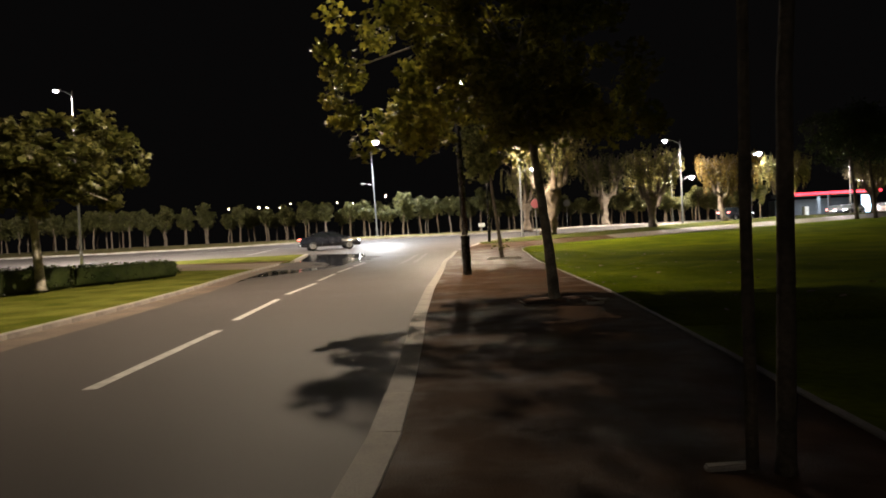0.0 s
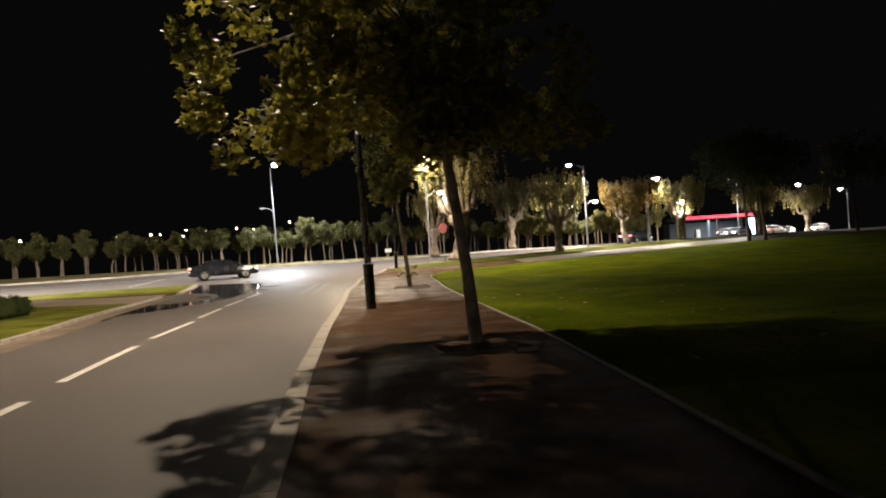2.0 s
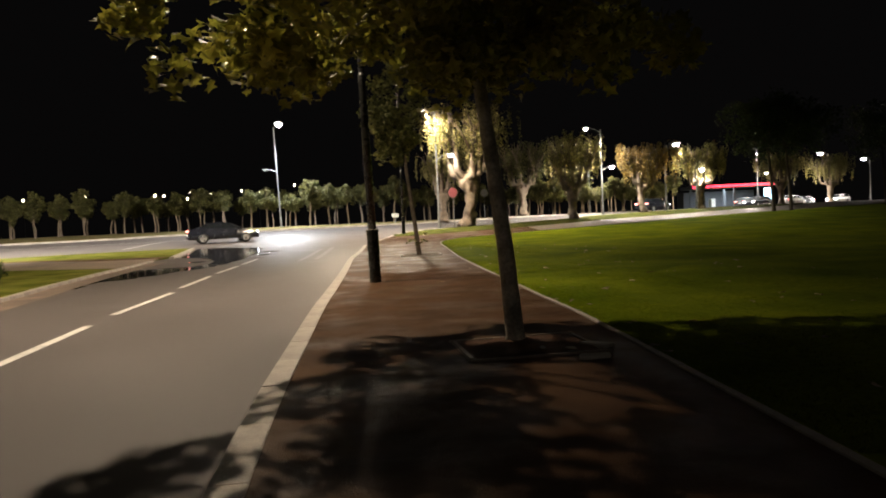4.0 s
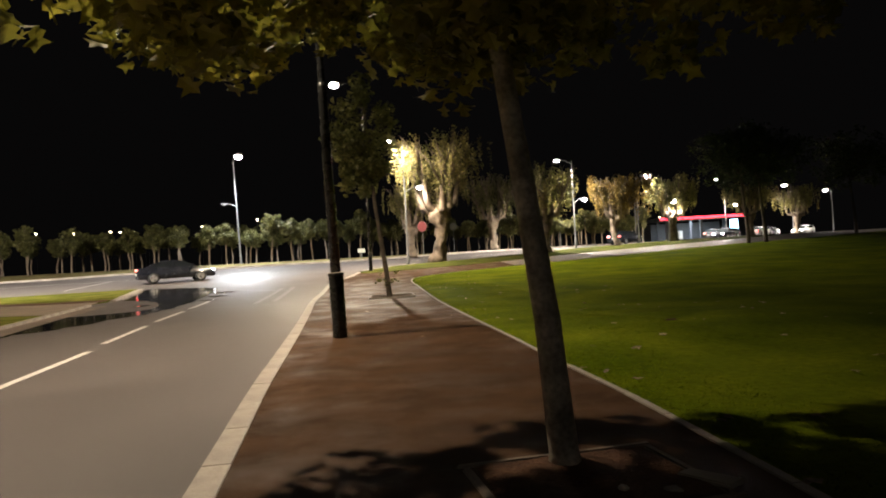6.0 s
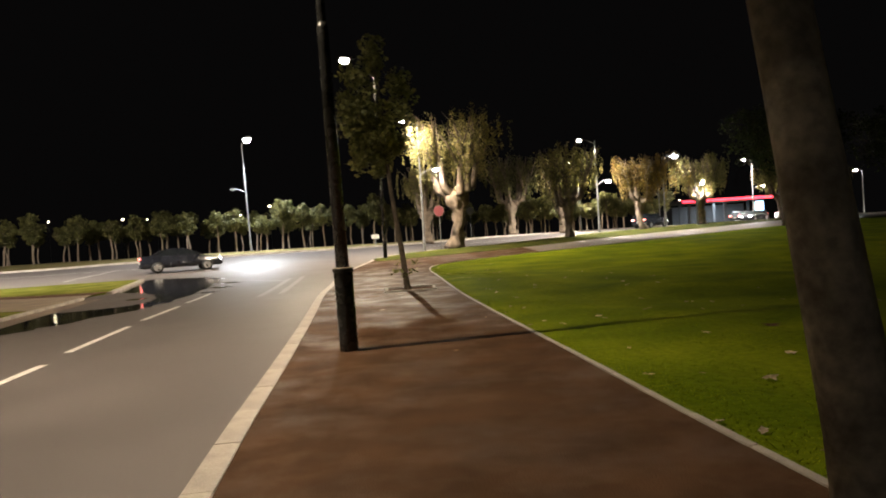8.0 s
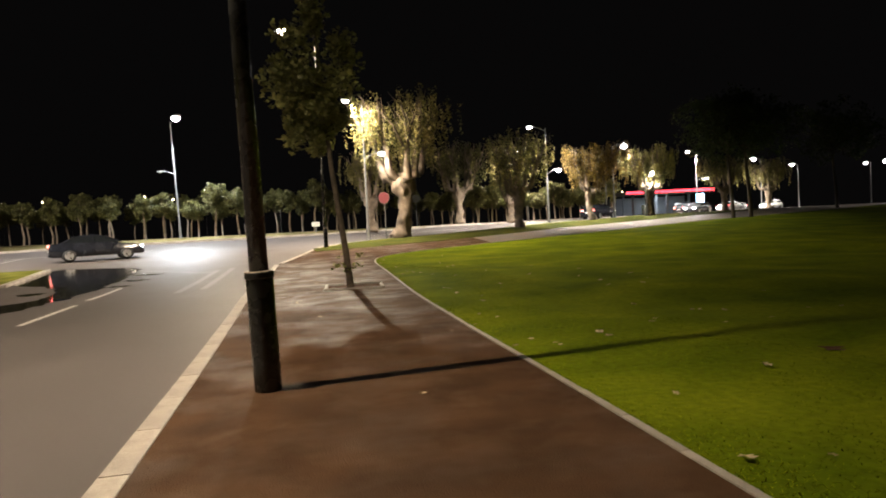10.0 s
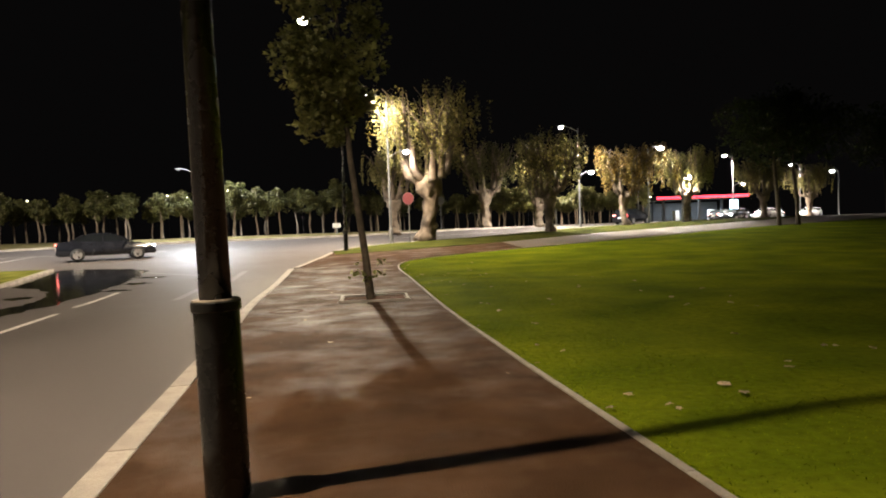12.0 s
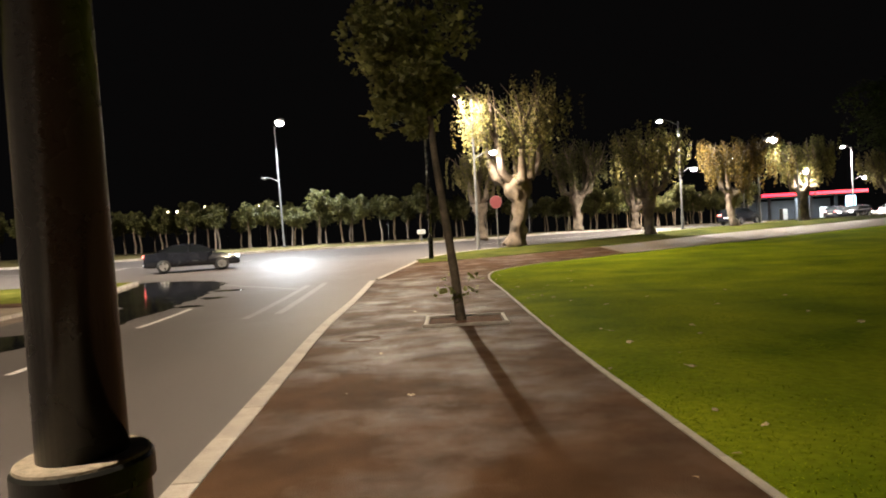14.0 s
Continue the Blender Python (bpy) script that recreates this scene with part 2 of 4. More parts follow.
def leaves(name, centres, spreads, per, size, mat, parent, seed, label="", droop=0.0, flat=0.55, lobed=False):
    """A crown: many small folded leaves in uneven clumps round the centres."""
    rng = np.random.default_rng(seed)
    c = np.repeat(np.array(centres, float), per, axis=0)
    s = np.repeat(np.array(spreads, float), per)[:, None]
    n = len(c)
    d = rng.normal(size=(n, 3))
    d /= np.linalg.norm(d, axis=1)[:, None]
    r = rng.random((n, 1)) ** 0.45
    p = c + d * r * s * np.array([1, 1, 0.8])
    if droop:
        p[:, 2] -= droop * rng.random(n) ** 2
    a = rng.normal(size=(n, 3))
    a[:, 2] *= flat
    a[:, 2] -= 0.35
    a /= np.linalg.norm(a, axis=1)[:, None]
    up = rng.normal(size=(n, 3)) * 0.6 + np.array([0, 0, 1.0])
    b = np.cross(a, up)
    b /= np.linalg.norm(b, axis=1)[:, None] + 1e-9
    nn = np.cross(a, b)
    ln = size * rng.uniform(0.6, 1.25, (n, 1))
    wd = ln * 0.42
    base, tip = p - a * ln * 0.5, p + a * ln * 0.5 - nn * ln * 0.06
    le, ri = p + b * wd + nn * ln * 0.10, p - b * wd + nn * ln * 0.10
    if lobed:
        shape = [(-0.5, 0), (-0.34, 0.30), (-0.10, 0.20), (0.08, 0.52), (0.20, 0.19), (0.52, 0), (0.20, -0.19), (0.08, -0.52), (-0.10, -0.20), (-0.34, -0.30)]
        rim = [p + a * ln * u + b * ln * w + nn * ln * (0.22 * abs(w) - 0.10 * abs(u)) for u, w in shape]
        verts = np.stack([p - nn * ln * 0.03] + rim, axis=1).reshape(-1, 3)
        i = np.arange(n) * 11
        tris = np.stack([np.stack([i, i + 1 + k, i + 1 + (k + 1) % 10], 1) for k in range(10)], 1).reshape(-1, 3)
    else:
        verts = np.stack([base, le, tip, ri], axis=1).reshape(-1, 3)
        i = np.arange(n) * 4
        tris = np.stack([np.stack([i, i + 1, i + 2], 1), np.stack([i, i + 2, i + 3], 1)], 1).reshape(-1, 3)
    me = bpy.data.meshes.new(name)
    me.from_pydata(verts.tolist(), [], tris.tolist())
    me.materials.append(mat)
    ob = new(name, me)
    ob.parent = parent
    ob["kind"] = "stuff"
    if label:
        ob["label"] = label
    return ob


def clumps(rng, centre, radii, count, spread, lumpy=0.75):
    out, sp = [], []
    while len(out) < count:
        d = Vector((rng.gauss(0, 1), rng.gauss(0, 1), rng.gauss(0, 1))).normalized() * rng.random() ** 0.4
        out.append(tuple(centre[i] + d[i] * radii[i] * rng.uniform(lumpy, 1.08) for i in range(3)))
        sp.append(spread * rng.uniform(0.6, 1.25))
    return out, sp


def along(line, step, start=0.0, stop=1e9):
    """Points at even steps on a polyline: x, y, heading."""
    out, s, want = [], 0.0, start
    for (x0, y0), (x1, y1) in zip(line, line[1:]):
        d = math.hypot(x1 - x0, y1 - y0)
        while want <= s + d and want <= stop:
            k = (want - s) / d
            out.append((x0 + k * (x1 - x0), y0 + k * (y1 - y0), math.atan2(y1 - y0, x1 - x0)))
            want += step
        s += d
    return out


def smooth_line(pts, n=6):
    """Catmull-Rom through pts."""
    out = []
    q = [pts[0]] + list(pts) + [pts[-1]]
    for a, b, c, d in zip(q, q[1:], q[2:], q[3:]):
        for k in range(n):
            t = k / n
            out.append(tuple(0.5 * (2 * b[i] + (c[i] - a[i]) * t + (2 * a[i] - 5 * b[i] + 4 * c[i] - d[i]) * t * t
                                    + (3 * b[i] - a[i] - 3 * c[i] + d[i]) * t ** 3) for i in range(2)))
    out.append(tuple(pts[-1]))
    return out


def offset(line, d):
    out = []
    for i, (x, y) in enumerate(line):
        x0, y0 = line[max(i - 1, 0)]
        x1, y1 = line[min(i + 1, len(line) - 1)]
        k = math.hypot(x1 - x0, y1 - y0)
        out.append((x - d * (y1 - y0) / k, y + d * (x1 - x0) / k))
    return out


# ---------- plan ----------
KERB = smooth_line([(0.52, -22), (0.37, -6), (0.29, 0), (0.23, 3.5), (-0.09, 7), (-0.38, 9.5), (-0.66, 12.4), (-0.90, 15), (-1.12, 18), (-1.35, 21),
                    (-1.68, 25), (-2.10, 30), (-2.36, 36), (-2.56, 40.5)], 4) + smooth_line([(-2.45, 41.6), (-2.15, 44.5), (-1.75, 48), (-1.5, 51)], 3)
LAWN_EDGE = smooth_line([(3.1, -22), (3.05, 0), (3.0, 6), (2.86, 12.4), (2.70, 15), (2.50, 18.5), (2.31, 21.4), (2.21, 23.2), (2.08, 25.6), (1.96, 29), (1.83, 35),
                         (1.62, 39.6), (1.95, 42.2), (3.0, 44.0), (4.6, 45.5), (8.6, 48.4), (16.2, 53.2), (28.5, 60.8), (41, 66.5), (80, 84), (160, 118)], 4)
STRIP_NEAR = smooth_line([(-1.15, 48.6), (0.5, 49.4), (3.4, 50.9), (8.4, 54.1), (12, 56.8), (19.3, 62.0), (40, 73.5), (80, 95), (160, 135)], 4)
STRIP_FAR = smooth_line([(-1.5, 51), (-0.4, 53.9), (2.3, 57.3), (7.5, 60.4), (14.4, 66.2), (18, 68.7), (40, 81), (80, 104), (160, 146)], 4)
FAR_KERB = smooth_line([(-220, 56), (-120, 60), (-60, 63), (-31, 65.5), (-24, 68.3), (-13, 70.5), (-2, 71.5), (10, 76), (30, 89), (60, 109), (160, 176)], 4)
ISLAND_FRONT = smooth_line([(-6.0, -22), (-6.6, 4), (-7.06, 9.8), (-8.35, 17.4), (-9.25, 21.3), (-10.2, 25), (-11.3, 30), (-12.1, 34.2), (-12.5, 37.2)], 4)
ISLAND_NOSE = [(-12.35, 39.6), (-14.0, 47.4)]
ISLAND_BACK = smooth_line([(-14.4, 48.0), (-21, 47.4), (-26, 45.6), (-45, 41), (-90, 34), (-220, 22)], 3)



def edge_at(y):
    line = [p for p in LAWN_EDGE if p[1] < 44]
    return float(np.interp(y, [p[1] for p in line], [p[0] for p in line]))


def relief(x, y):
    """Soft swells and one worn hollow of the lawn, dying out at its edge."""
    d = min(max((x - edge_at(y) - 0.3) / 2.2, 0.0), 1.0)
    k = d * d * (3 - 2 * d) * min(max((46 - y) / 8, 0.0), 1.0) * min(max((60 - x) / 20, 0.0), 1.0)
    z = 0.13 * noise.noise((x * 0.16, y * 0.24, 3.0)) + 0.05 * noise.noise((x * 0.5, y * 0.6, 8.0))
    u, v = (x - 5.55) * 0.47 - (y - 19.25) * 0.88, (x - 5.55) * 0.88 + (y - 19.25) * 0.47
    z -= 0.16 * math.exp(-(u / 1.1) ** 2 - (v / 0.35) ** 2)
    return k * z


def rolling(bm):
    """The lawn's top cut into small faces and given its relief."""
    cuts = [((0, 1.0 + 0.75 * i, 0), (0, 1, 0)) for i in range(61)] + [((3.3 + 0.75 * i * (1 + 0.018 * i), 0, 0), (1, 0, 0)) for i in range(42)]
    for co, no in cuts:
        bmesh.ops.bisect_plane(bm, geom=bm.verts[:] + bm.edges[:] + bm.faces[:], plane_co=co, plane_no=no)
    for v in bm.verts:
        if v.co.z > H(v.co.y) - 0.06:
            v.co.z += relief(v.co.x, v.co.y)
    bm.normal_update()
    for f in bm.faces:
        f.smooth = f.normal.z > 0.7
    for e in bm.edges:
        e.smooth = all(f.smooth for f in e.link_faces)
    return bm


ground = tagged(part("ground", sheet([(-900, -300), (900, -300), (900, 2500), (-900, 2500)], -0.32), M_GROUND), "dark open land reaching the horizon", "ground", kind="structure")
road = tagged(part("road", sheet([(-230, -60)] + [(1.2, -60), (1.2, 30), (0.5, 52)] + [(x, y) for x, y in offset(STRIP_FAR[2:], -0.6)]
                                 + [(x, y) for x, y in offset(FAR_KERB, 0.4)][::-1], ROAD), M_ASPHALT),
              "damp grey asphalt road and wide junction at night", "road", kind="structure")
pavement = tagged(part("pavement", sheet(offset(KERB, -0.195) + [(-1.15, 51.0)] + STRIP_NEAR[:13] + [(8.4, 48.5)] + [p for p in LAWN_EDGE[::-1] if p[0] < 8.3 or p[1] < 40], 0.0, 0.3), M_FOOTWAY),
                  "damp red-brown asphalt footway", "pavement", kind="structure")
i0 = next(i for i, p in enumerate(STRIP_NEAR) if p[0] >= 8.35)
path_far = tagged(part("pavement_far", sheet(STRIP_NEAR[i0:] + [p for p in LAWN_EDGE[::-1] if p[0] >= 8.4] + [(8.4, 48.5)], 0.0, 0.3), M_PATH),
                  "pale footpath curving off beside the lawn", "pavement", kind="structure")
lawn = tagged(part("lawn", rolling(sheet(LAWN_EDGE + [(160, -60), (3.2, -60)], -0.01, 0.3)), M_GRASS), "short mown green lawn", "lawn", kind="structure")
strip = tagged(part("grass_strip", sheet(STRIP_FAR + STRIP_NEAR[::-1], 0.02, 0.3), M_STRIP), "narrow grass strip with old trees beside the road", "lawn", kind="structure")
verge = tagged(part("verge", sheet(FAR_KERB + [(160, 500), (-220, 500)], -0.05, 0.3), M_VERGE), "dry grass verge under the row of young trees", "verge", kind="structure")
island = tagged(part("traffic_island", sheet(offset(ISLAND_FRONT, 0.19) + [(-13.2, 37.9), (-12.75, 39.7), (-14.35, 47.4)] + offset(ISLAND_BACK, 0.3) + [(-220, -22)], -0.115, 0.3), M_ISLAND),
                "grassed traffic island with pale kerb", "traffic island", kind="structure")
part("worn_path", sheet([(-11.9, 32.6), (-12.55, 37.0), (-12.9, 38.9), (-15.8, 39.0), (-21.4, 40.9), (-40, 40.2), (-40, 36.5), (-17.2, 34.6), (-13.6, 33.2)], -0.108, 0.02), M_TAN, island, "pale worn path crossing the island")
part("bare_soil", sheet([(-12.9, 38.95), (-15.8, 39.05), (-21.4, 41.0), (-40, 40.3), (-40, 41.3), (-21.5, 42.0), (-15.9, 40.4), (-12.75, 40.2)], -0.106, 0.02), M_SOIL, island, "dark bare soil edge")
tagged(part("gutter", sheet(ISLAND_FRONT + offset(ISLAND_FRONT, -0.75)[::-1], ROAD + 0.006), M_GUTTER_AND_SHADE), "dirty brown concrete gutter along the island", "gutter", kind="structure")


# ---------- things ----------
def round_pole(bm, z0, z1, r0, r1, n=14):
    return tube(bm, [(0, 0, z0), (0, 0, z1)], [r0, r1], n)


def lamp_head(parent, at, heading, lens, size=1.0, dark=True, name="lamp_head"):
    """A flat street-lamp head with its glowing lens below."""
    bm = bmesh.new()
    box(bm, 0, 0, 0.03, 0.62 * size, 0.26 * size, 0.09 * size, 0.03 * size)
    hd = part(name, bm, M_BLACK if dark else M_GALV, parent)
    hd.matrix_basis = pose(*at, 0, 0, heading)
    bm = bmesh.new()
    bmesh.ops.create_uvsphere(bm, u_segments=14, v_segments=8, radius=1.0, matrix=Matrix.Translation((0.05 * size, 0, -0.05 * size)) @ Matrix.Diagonal((0.17 * size, 0.15 * size, 0.12 * size, 1)))
    part("lens", bm, lens, hd, "glowing lamp lens", True)
    return hd


def shine(parent, at, watts, colour, spread=160, blend=0.6, radius=0.10, aim=None):
    li = bpy.data.lights.new("lamp_light", "SPOT")
    li.energy, li.color, li.spot_size, li.spot_blend, li.shadow_soft_size = watts, colour, radians(spread), blend, radius
    ob = new("lamp_light", li)
    ob.parent = parent
    ob.location = at
    if aim:
        ob.matrix_basis = look(at, aim)
    return ob


def black_post(x, y, height, arm, heading, watts, colour, label, aim=None, spread=160, blend=0.8, lean=0.0):
    """A tall black post with a stout sleeve at its foot and an arm on top."""
    t = thing("street_lamp", pose(x, y, H(y), 0, lean, 0), label, "street lamp", "black street lamps")
    bm = bmesh.new()
    tube(bm, [(0, 0, 0), (0, 0, 0.02), (0, 0, 1.07)], [0.124, 0.128, 0.128], 96)
    sleeve = part("base_sleeve", bm, M_BLACK, t, smooth=False)
    bm = bmesh.new()
    tube(bm, [(0, 0, 1.068), (0, 0, 1.075), (0, 0, 1.12), (0, 0, 1.128)], [0.132, 0.139, 0.139, 0.134], 96)
    part("collar", bm, M_BLACK, sleeve)
    bm = bmesh.new()
    tube(bm, [(0, 0, 1.125), (0, 0, 1.134), (0, 0, 1.137)], [0.133, 0.131, 0.126], 64)
    part("collar_top", bm, M_LIT_CAP, sleeve, "dusty top of the collar, coloured pale as lamplit")
    bm = bmesh.new()
    tube(bm, [(0, 0, 1.13), (0, 0, 4.38), (0, 0, 4.46)], [0.090, 0.078, 0.060], 40)
    part("pole", bm, M_BLACK, t, smooth=True)
    bm = bmesh.new()
    tube(bm, [(0, 0, 4.46), (0, 0, height - 0.5), (0, 0, height)], [0.060, 0.048, 0.045], 14)
    part("upper_pole", bm, M_BLACK, t)
    bm = bmesh.new()
    box(bm, 0.082, -0.05, 0.55, 0.02, 0.09, 0.30, 0.004, 0.0)
    part("hatch", bm, M_BLACK, t)
    c, s = math.cos(radians(heading)), math.sin(radians(heading))
    bm = bmesh.new()
    tube(bm, [(0, 0, height - 0.05), (arm * 0.4 * c, arm * 0.4 * s, height + 0.1), (arm * c, arm * s, height + 0.12)], [0.04, 0.035, 0.03], 8)
    part("arm", bm, M_BLACK, t)
    lamp_head(t, (arm * c, arm * s, height + 0.08), heading, G_LED, 1.8)
    shine(t, (arm * c, arm * s, height - 0.32), watts, colour, spread, blend, aim=aim)
    return t


def road_lamp(x, y, height, arm, heading, watts, colour, label, low=None, lens=None, lean=0.0, size=1.0, z=None, aim=None, spread=160):
    """A pale tapered pole with an arm on top and, where low is given, a second low arm: (height, length, heading, watts)."""
    t = thing("street_lamp", pose(x, y, H(y) if z is None else z, 0, lean, 0), label, "street lamp", "road lamps")
    bm = bmesh.new()
    tube(bm, [(0, 0, 0), (0, 0, 0.9), (0, 0, 0.95), (0, 0, height)], [0.11, 0.11, 0.085, 0.05], 12)
    part("pole", bm, M_GALV, t)
    bm = bmesh.new()
    box(bm, 0, 0, 0.015, 0.4, 0.4, 0.05, 0.01)
    part("base_plate", bm, M_GALV, t)
    for hh, ln, hd, w in [(height, arm, heading, watts)] + ([low] if low else []):
        c, s = math.cos(radians(hd)), math.sin(radians(hd))
        bm = bmesh.new()
        tube(bm, [(0, 0, hh - 0.3), (ln * 0.5 * c, ln * 0.5 * s, hh + 0.02), (ln * c, ln * s, hh + 0.1)], [0.04, 0.033, 0.03], 7)
        part("arm", bm, M_GALV, t)
        lamp_head(t, (ln * c, ln * s, hh + 0.08), hd, M_GALV if w is None else lens or G_LEDC, size if w is not None else 1.0, False)
        if w:
            shine(t, (ln * c, ln * s, hh - 0.06 - 0.17 * size), w, colour, spread, aim=aim)
    return t


black_post(-0.233, 18.98, 11.1, 3.4, 192, W_NEAR, LED, "tall black steel street lamp with stout foot by the kerb", (-11.2, 0.1, 0), 174, 0.68, -1.2)
# unseen post added behind the walk's start: dim fill for the plane trunk
black_post(0.55, -13.6, 11.1, 3.4, 192, 420, LED, "added unseen black street lamp behind the start, a dim fill", spread=168)
black_post(-0.75, 51.4, 12.4, 1.7, 185, W_SECOND, LED, "tall black steel street lamp standing at the bend of the footway", spread=153, blend=0.45)
road_lamp(-14.5, 75.2, 10.5, 1.9, -62, W_ROAD, COLD, "tall grey street lamp lighting the junction", low=(6.0, 1.2, 180, None), lean=-1.6, size=2.3, aim=(1.8, -3.6, 0), spread=132)
road_lamp(-29.4, 44.0, 12.3, 1.0, 195, W_MAIN * 0.95, COOL, "tall grey street lamp behind the hedge on the island", size=0.9, aim=(-2.0, 12.0, 0), spread=158)
road_lamp(1.9, 57.6, 9.3, 1.1, 200, W_TREE * 0.32, COOL, "grey street lamp with two arms on the grass strip", low=(5.75, 1.1, -12, W_LOW * 0.6), size=1.2, aim=(2.2, 1.0, 2.0), spread=135)
road_lamp(18.3, 69.6, 8.4, 1.55, 195, W_TREE * 0.9, COOL, "grey street lamp with two arms among old trees", low=(4.6, 0.95, -10, W_LOW), size=1.3, spread=152)
road_lamp(25.7, 72.6, 6.75, 1.0, -20, W_TREE * 0.13, COOL, "bright street lamp beside an old tree", lens=G_LED, size=2.0)
road_lamp(28.8, 72.4, 4.1, 0.5, 10, W_TREE * 0.12, COOL, "low bright lamp beside an old tree", lens=G_LED, size=2.0)
road_lamp(46.4, 94.5, 8.0, 1.0, 180, W_MAIN * 0.9, COOL, "far street lamp along the main road", low=(4.4, 1.2, -10, 0), size=1.6)
road_lamp(22.2, 90.5, 8.4, 1.0, 180, W_MAIN * 0.4, COOL, "far street lamp across the main road", size=1.4)
road_lamp(32.2, 90.5, 7.0, 1.0, 180, 0, COOL, "far street lamp across the main road", size=1.4)


# trees
def leafy_tree(name, x, y, trunk, radius, crown_c, crown_r, n_clump, spread, per, leaf, bark, mat, seed, label, group="", category="tree", single=True, lobed=False, floor=0.0, gaps=None):
    """trunk: points from the ground up; the crown's clumps hang on limbs."""
    rng = random.Random(seed)
    t = thing(name, pose(x, y, H(y)), label, category, group)
    bm = bmesh.new()
    k = len(trunk) - 1
    tube(bm, [trunk[0], tuple(trunk[0][i] + 0.12 * (trunk[1][i] - trunk[0][i]) for i in range(3))] + list(trunk[1:]),
         [radius * 1.25, radius * 1.02] + [radius * (1 - 0.45 * (i + 1) / k) for i in range(k)], 12, True, 0.05, rng)
    part("trunk", bm, bark, t, smooth=True)
    cs, sp = clumps(rng, crown_c, crown_r, n_clump, spread)
    cs = [(cx, cy, max(cz, floor + 0.5 * max(cy - 0.8, 0.0) + rng.uniform(0, 0.5))) for cx, cy, cz in cs]
    if gaps is not None:
        # thinner on the side that overhangs the road, with a hole low between two limbs
        keep = [i for i, c in enumerate(cs) if (not gaps[0] < c[0] < gaps[1] or rng.random() < 0.32) and not (-1.9 < c[0] < -0.9 and c[2] < 3.5 and rng.random() < 0.85)]
        cs, sp = [cs[i] for i in keep], [sp[i] for i in keep]
        n_clump = len(cs)
    bm = bmesh.new()
    for c in cs[:: max(1, n_clump // (20 if single else 12))]:
        f = rng.uniform(0.55, 1.0)
        a = Vector(trunk[-2]).lerp(Vector(trunk[-1]), f)
        c = Vector(c)
        mid = a.lerp(c, 0.5) + Vector((rng.uniform(-.15, .15), rng.uniform(-.15, .15), rng.uniform(0.0, .3)))
        tube(bm, [a, mid, c], [radius * 0.34, radius * 0.2, radius * 0.06], 6)
        if single:
            part("limb", bm, bark, t, smooth=True)
            bm = bmesh.new()
    if single:
        bm.free()
    else:
        part("branching", bm, bark, t, smooth=True)
    leaves("crown", cs, sp, per, leaf, mat, t, seed + 50, lobed=lobed)
    return t


tree_a = leafy_tree("plane_tree", 1.77, 11.45, [(0, 0, -0.05), (-0.06, 0.03, 0.9), (-0.16, 0.08, 1.8), (-0.29, 0.12, 2.9), (-0.55, 0.2, 4.6)], 0.094,
                    (-1.1, 0.45, 3.75), (3.05, 3.0, 2.9), 330, 0.35, 60, 0.150, M_BARK, M_LEAFA, 3, "young plane tree with a leaning mottled trunk and yellowing leaves", "footway trees", lobed=True, floor=2.62, gaps=(-3.6, -2.6))
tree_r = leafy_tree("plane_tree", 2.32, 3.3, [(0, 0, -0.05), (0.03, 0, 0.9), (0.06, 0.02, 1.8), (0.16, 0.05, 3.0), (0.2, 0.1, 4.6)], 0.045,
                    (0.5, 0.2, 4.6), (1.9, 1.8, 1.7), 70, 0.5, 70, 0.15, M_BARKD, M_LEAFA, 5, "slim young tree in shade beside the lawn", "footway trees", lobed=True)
bm = bmesh.new()
tube(bm, [(-0.14, 0.02, -0.05), (-0.13, 0.02, 1.2), (-0.10, 0.03, 2.5)], [0.03, 0.028, 0.025], 8)
part("stake", bm, M_BARKD, tree_r, "thin wooden stake")
sapling = leafy_tree("street_tree", 0.58, 29.8, [(0, 0, -0.05), (-0.08, 0, 0.9), (-0.2, 0, 1.9), (-0.34, 0, 3.1), (-0.5, 0, 5.6)], 0.095,
                     (-0.66, 0, 5.15), (1.15, 1.15, 2.2), 52, 0.42, 70, 0.17, M_BARKD, M_LEAFS, 8, "young street tree with a leaning thin trunk in a square pit", "footway trees", lobed=True)
rng = random.Random(4)
leaves("sucker_shoots", [(-0.3, -0.1, 0.55), (0.22, 0, 0.6), (0.0, -0.2, 0.45), (0.3, 0.1, 0.85), (-0.15, 0.1, 0.8)], [0.2] * 5, 9, 0.13, M_LEAFS, sapling, 44, "pale leafy shoots at the foot")
tree_l = leafy_tree("broad_tree", -14.4, 20.3, [(0, 0, -0.05), (-0.05, 0, 0.9), (-0.1, 0, 1.9), (-0.2, 0, 2.8), (-0.1, 0, 4.6)], 0.16,
                    (0.4, 0.1, 3.95), (3.4, 3.0, 1.8), 120, 0.46, 44, 0.29, M_BARK, M_LEAFB, 12, "broad-leaved tree with a rounded crown beside a hedge", "island trees", lobed=True)


def knobbly(bm, amount, scale, seed):
    for v in bm.verts:
        v.co += amount * noise.noise_vector(v.co * scale + Vector((seed, 0, 0)))


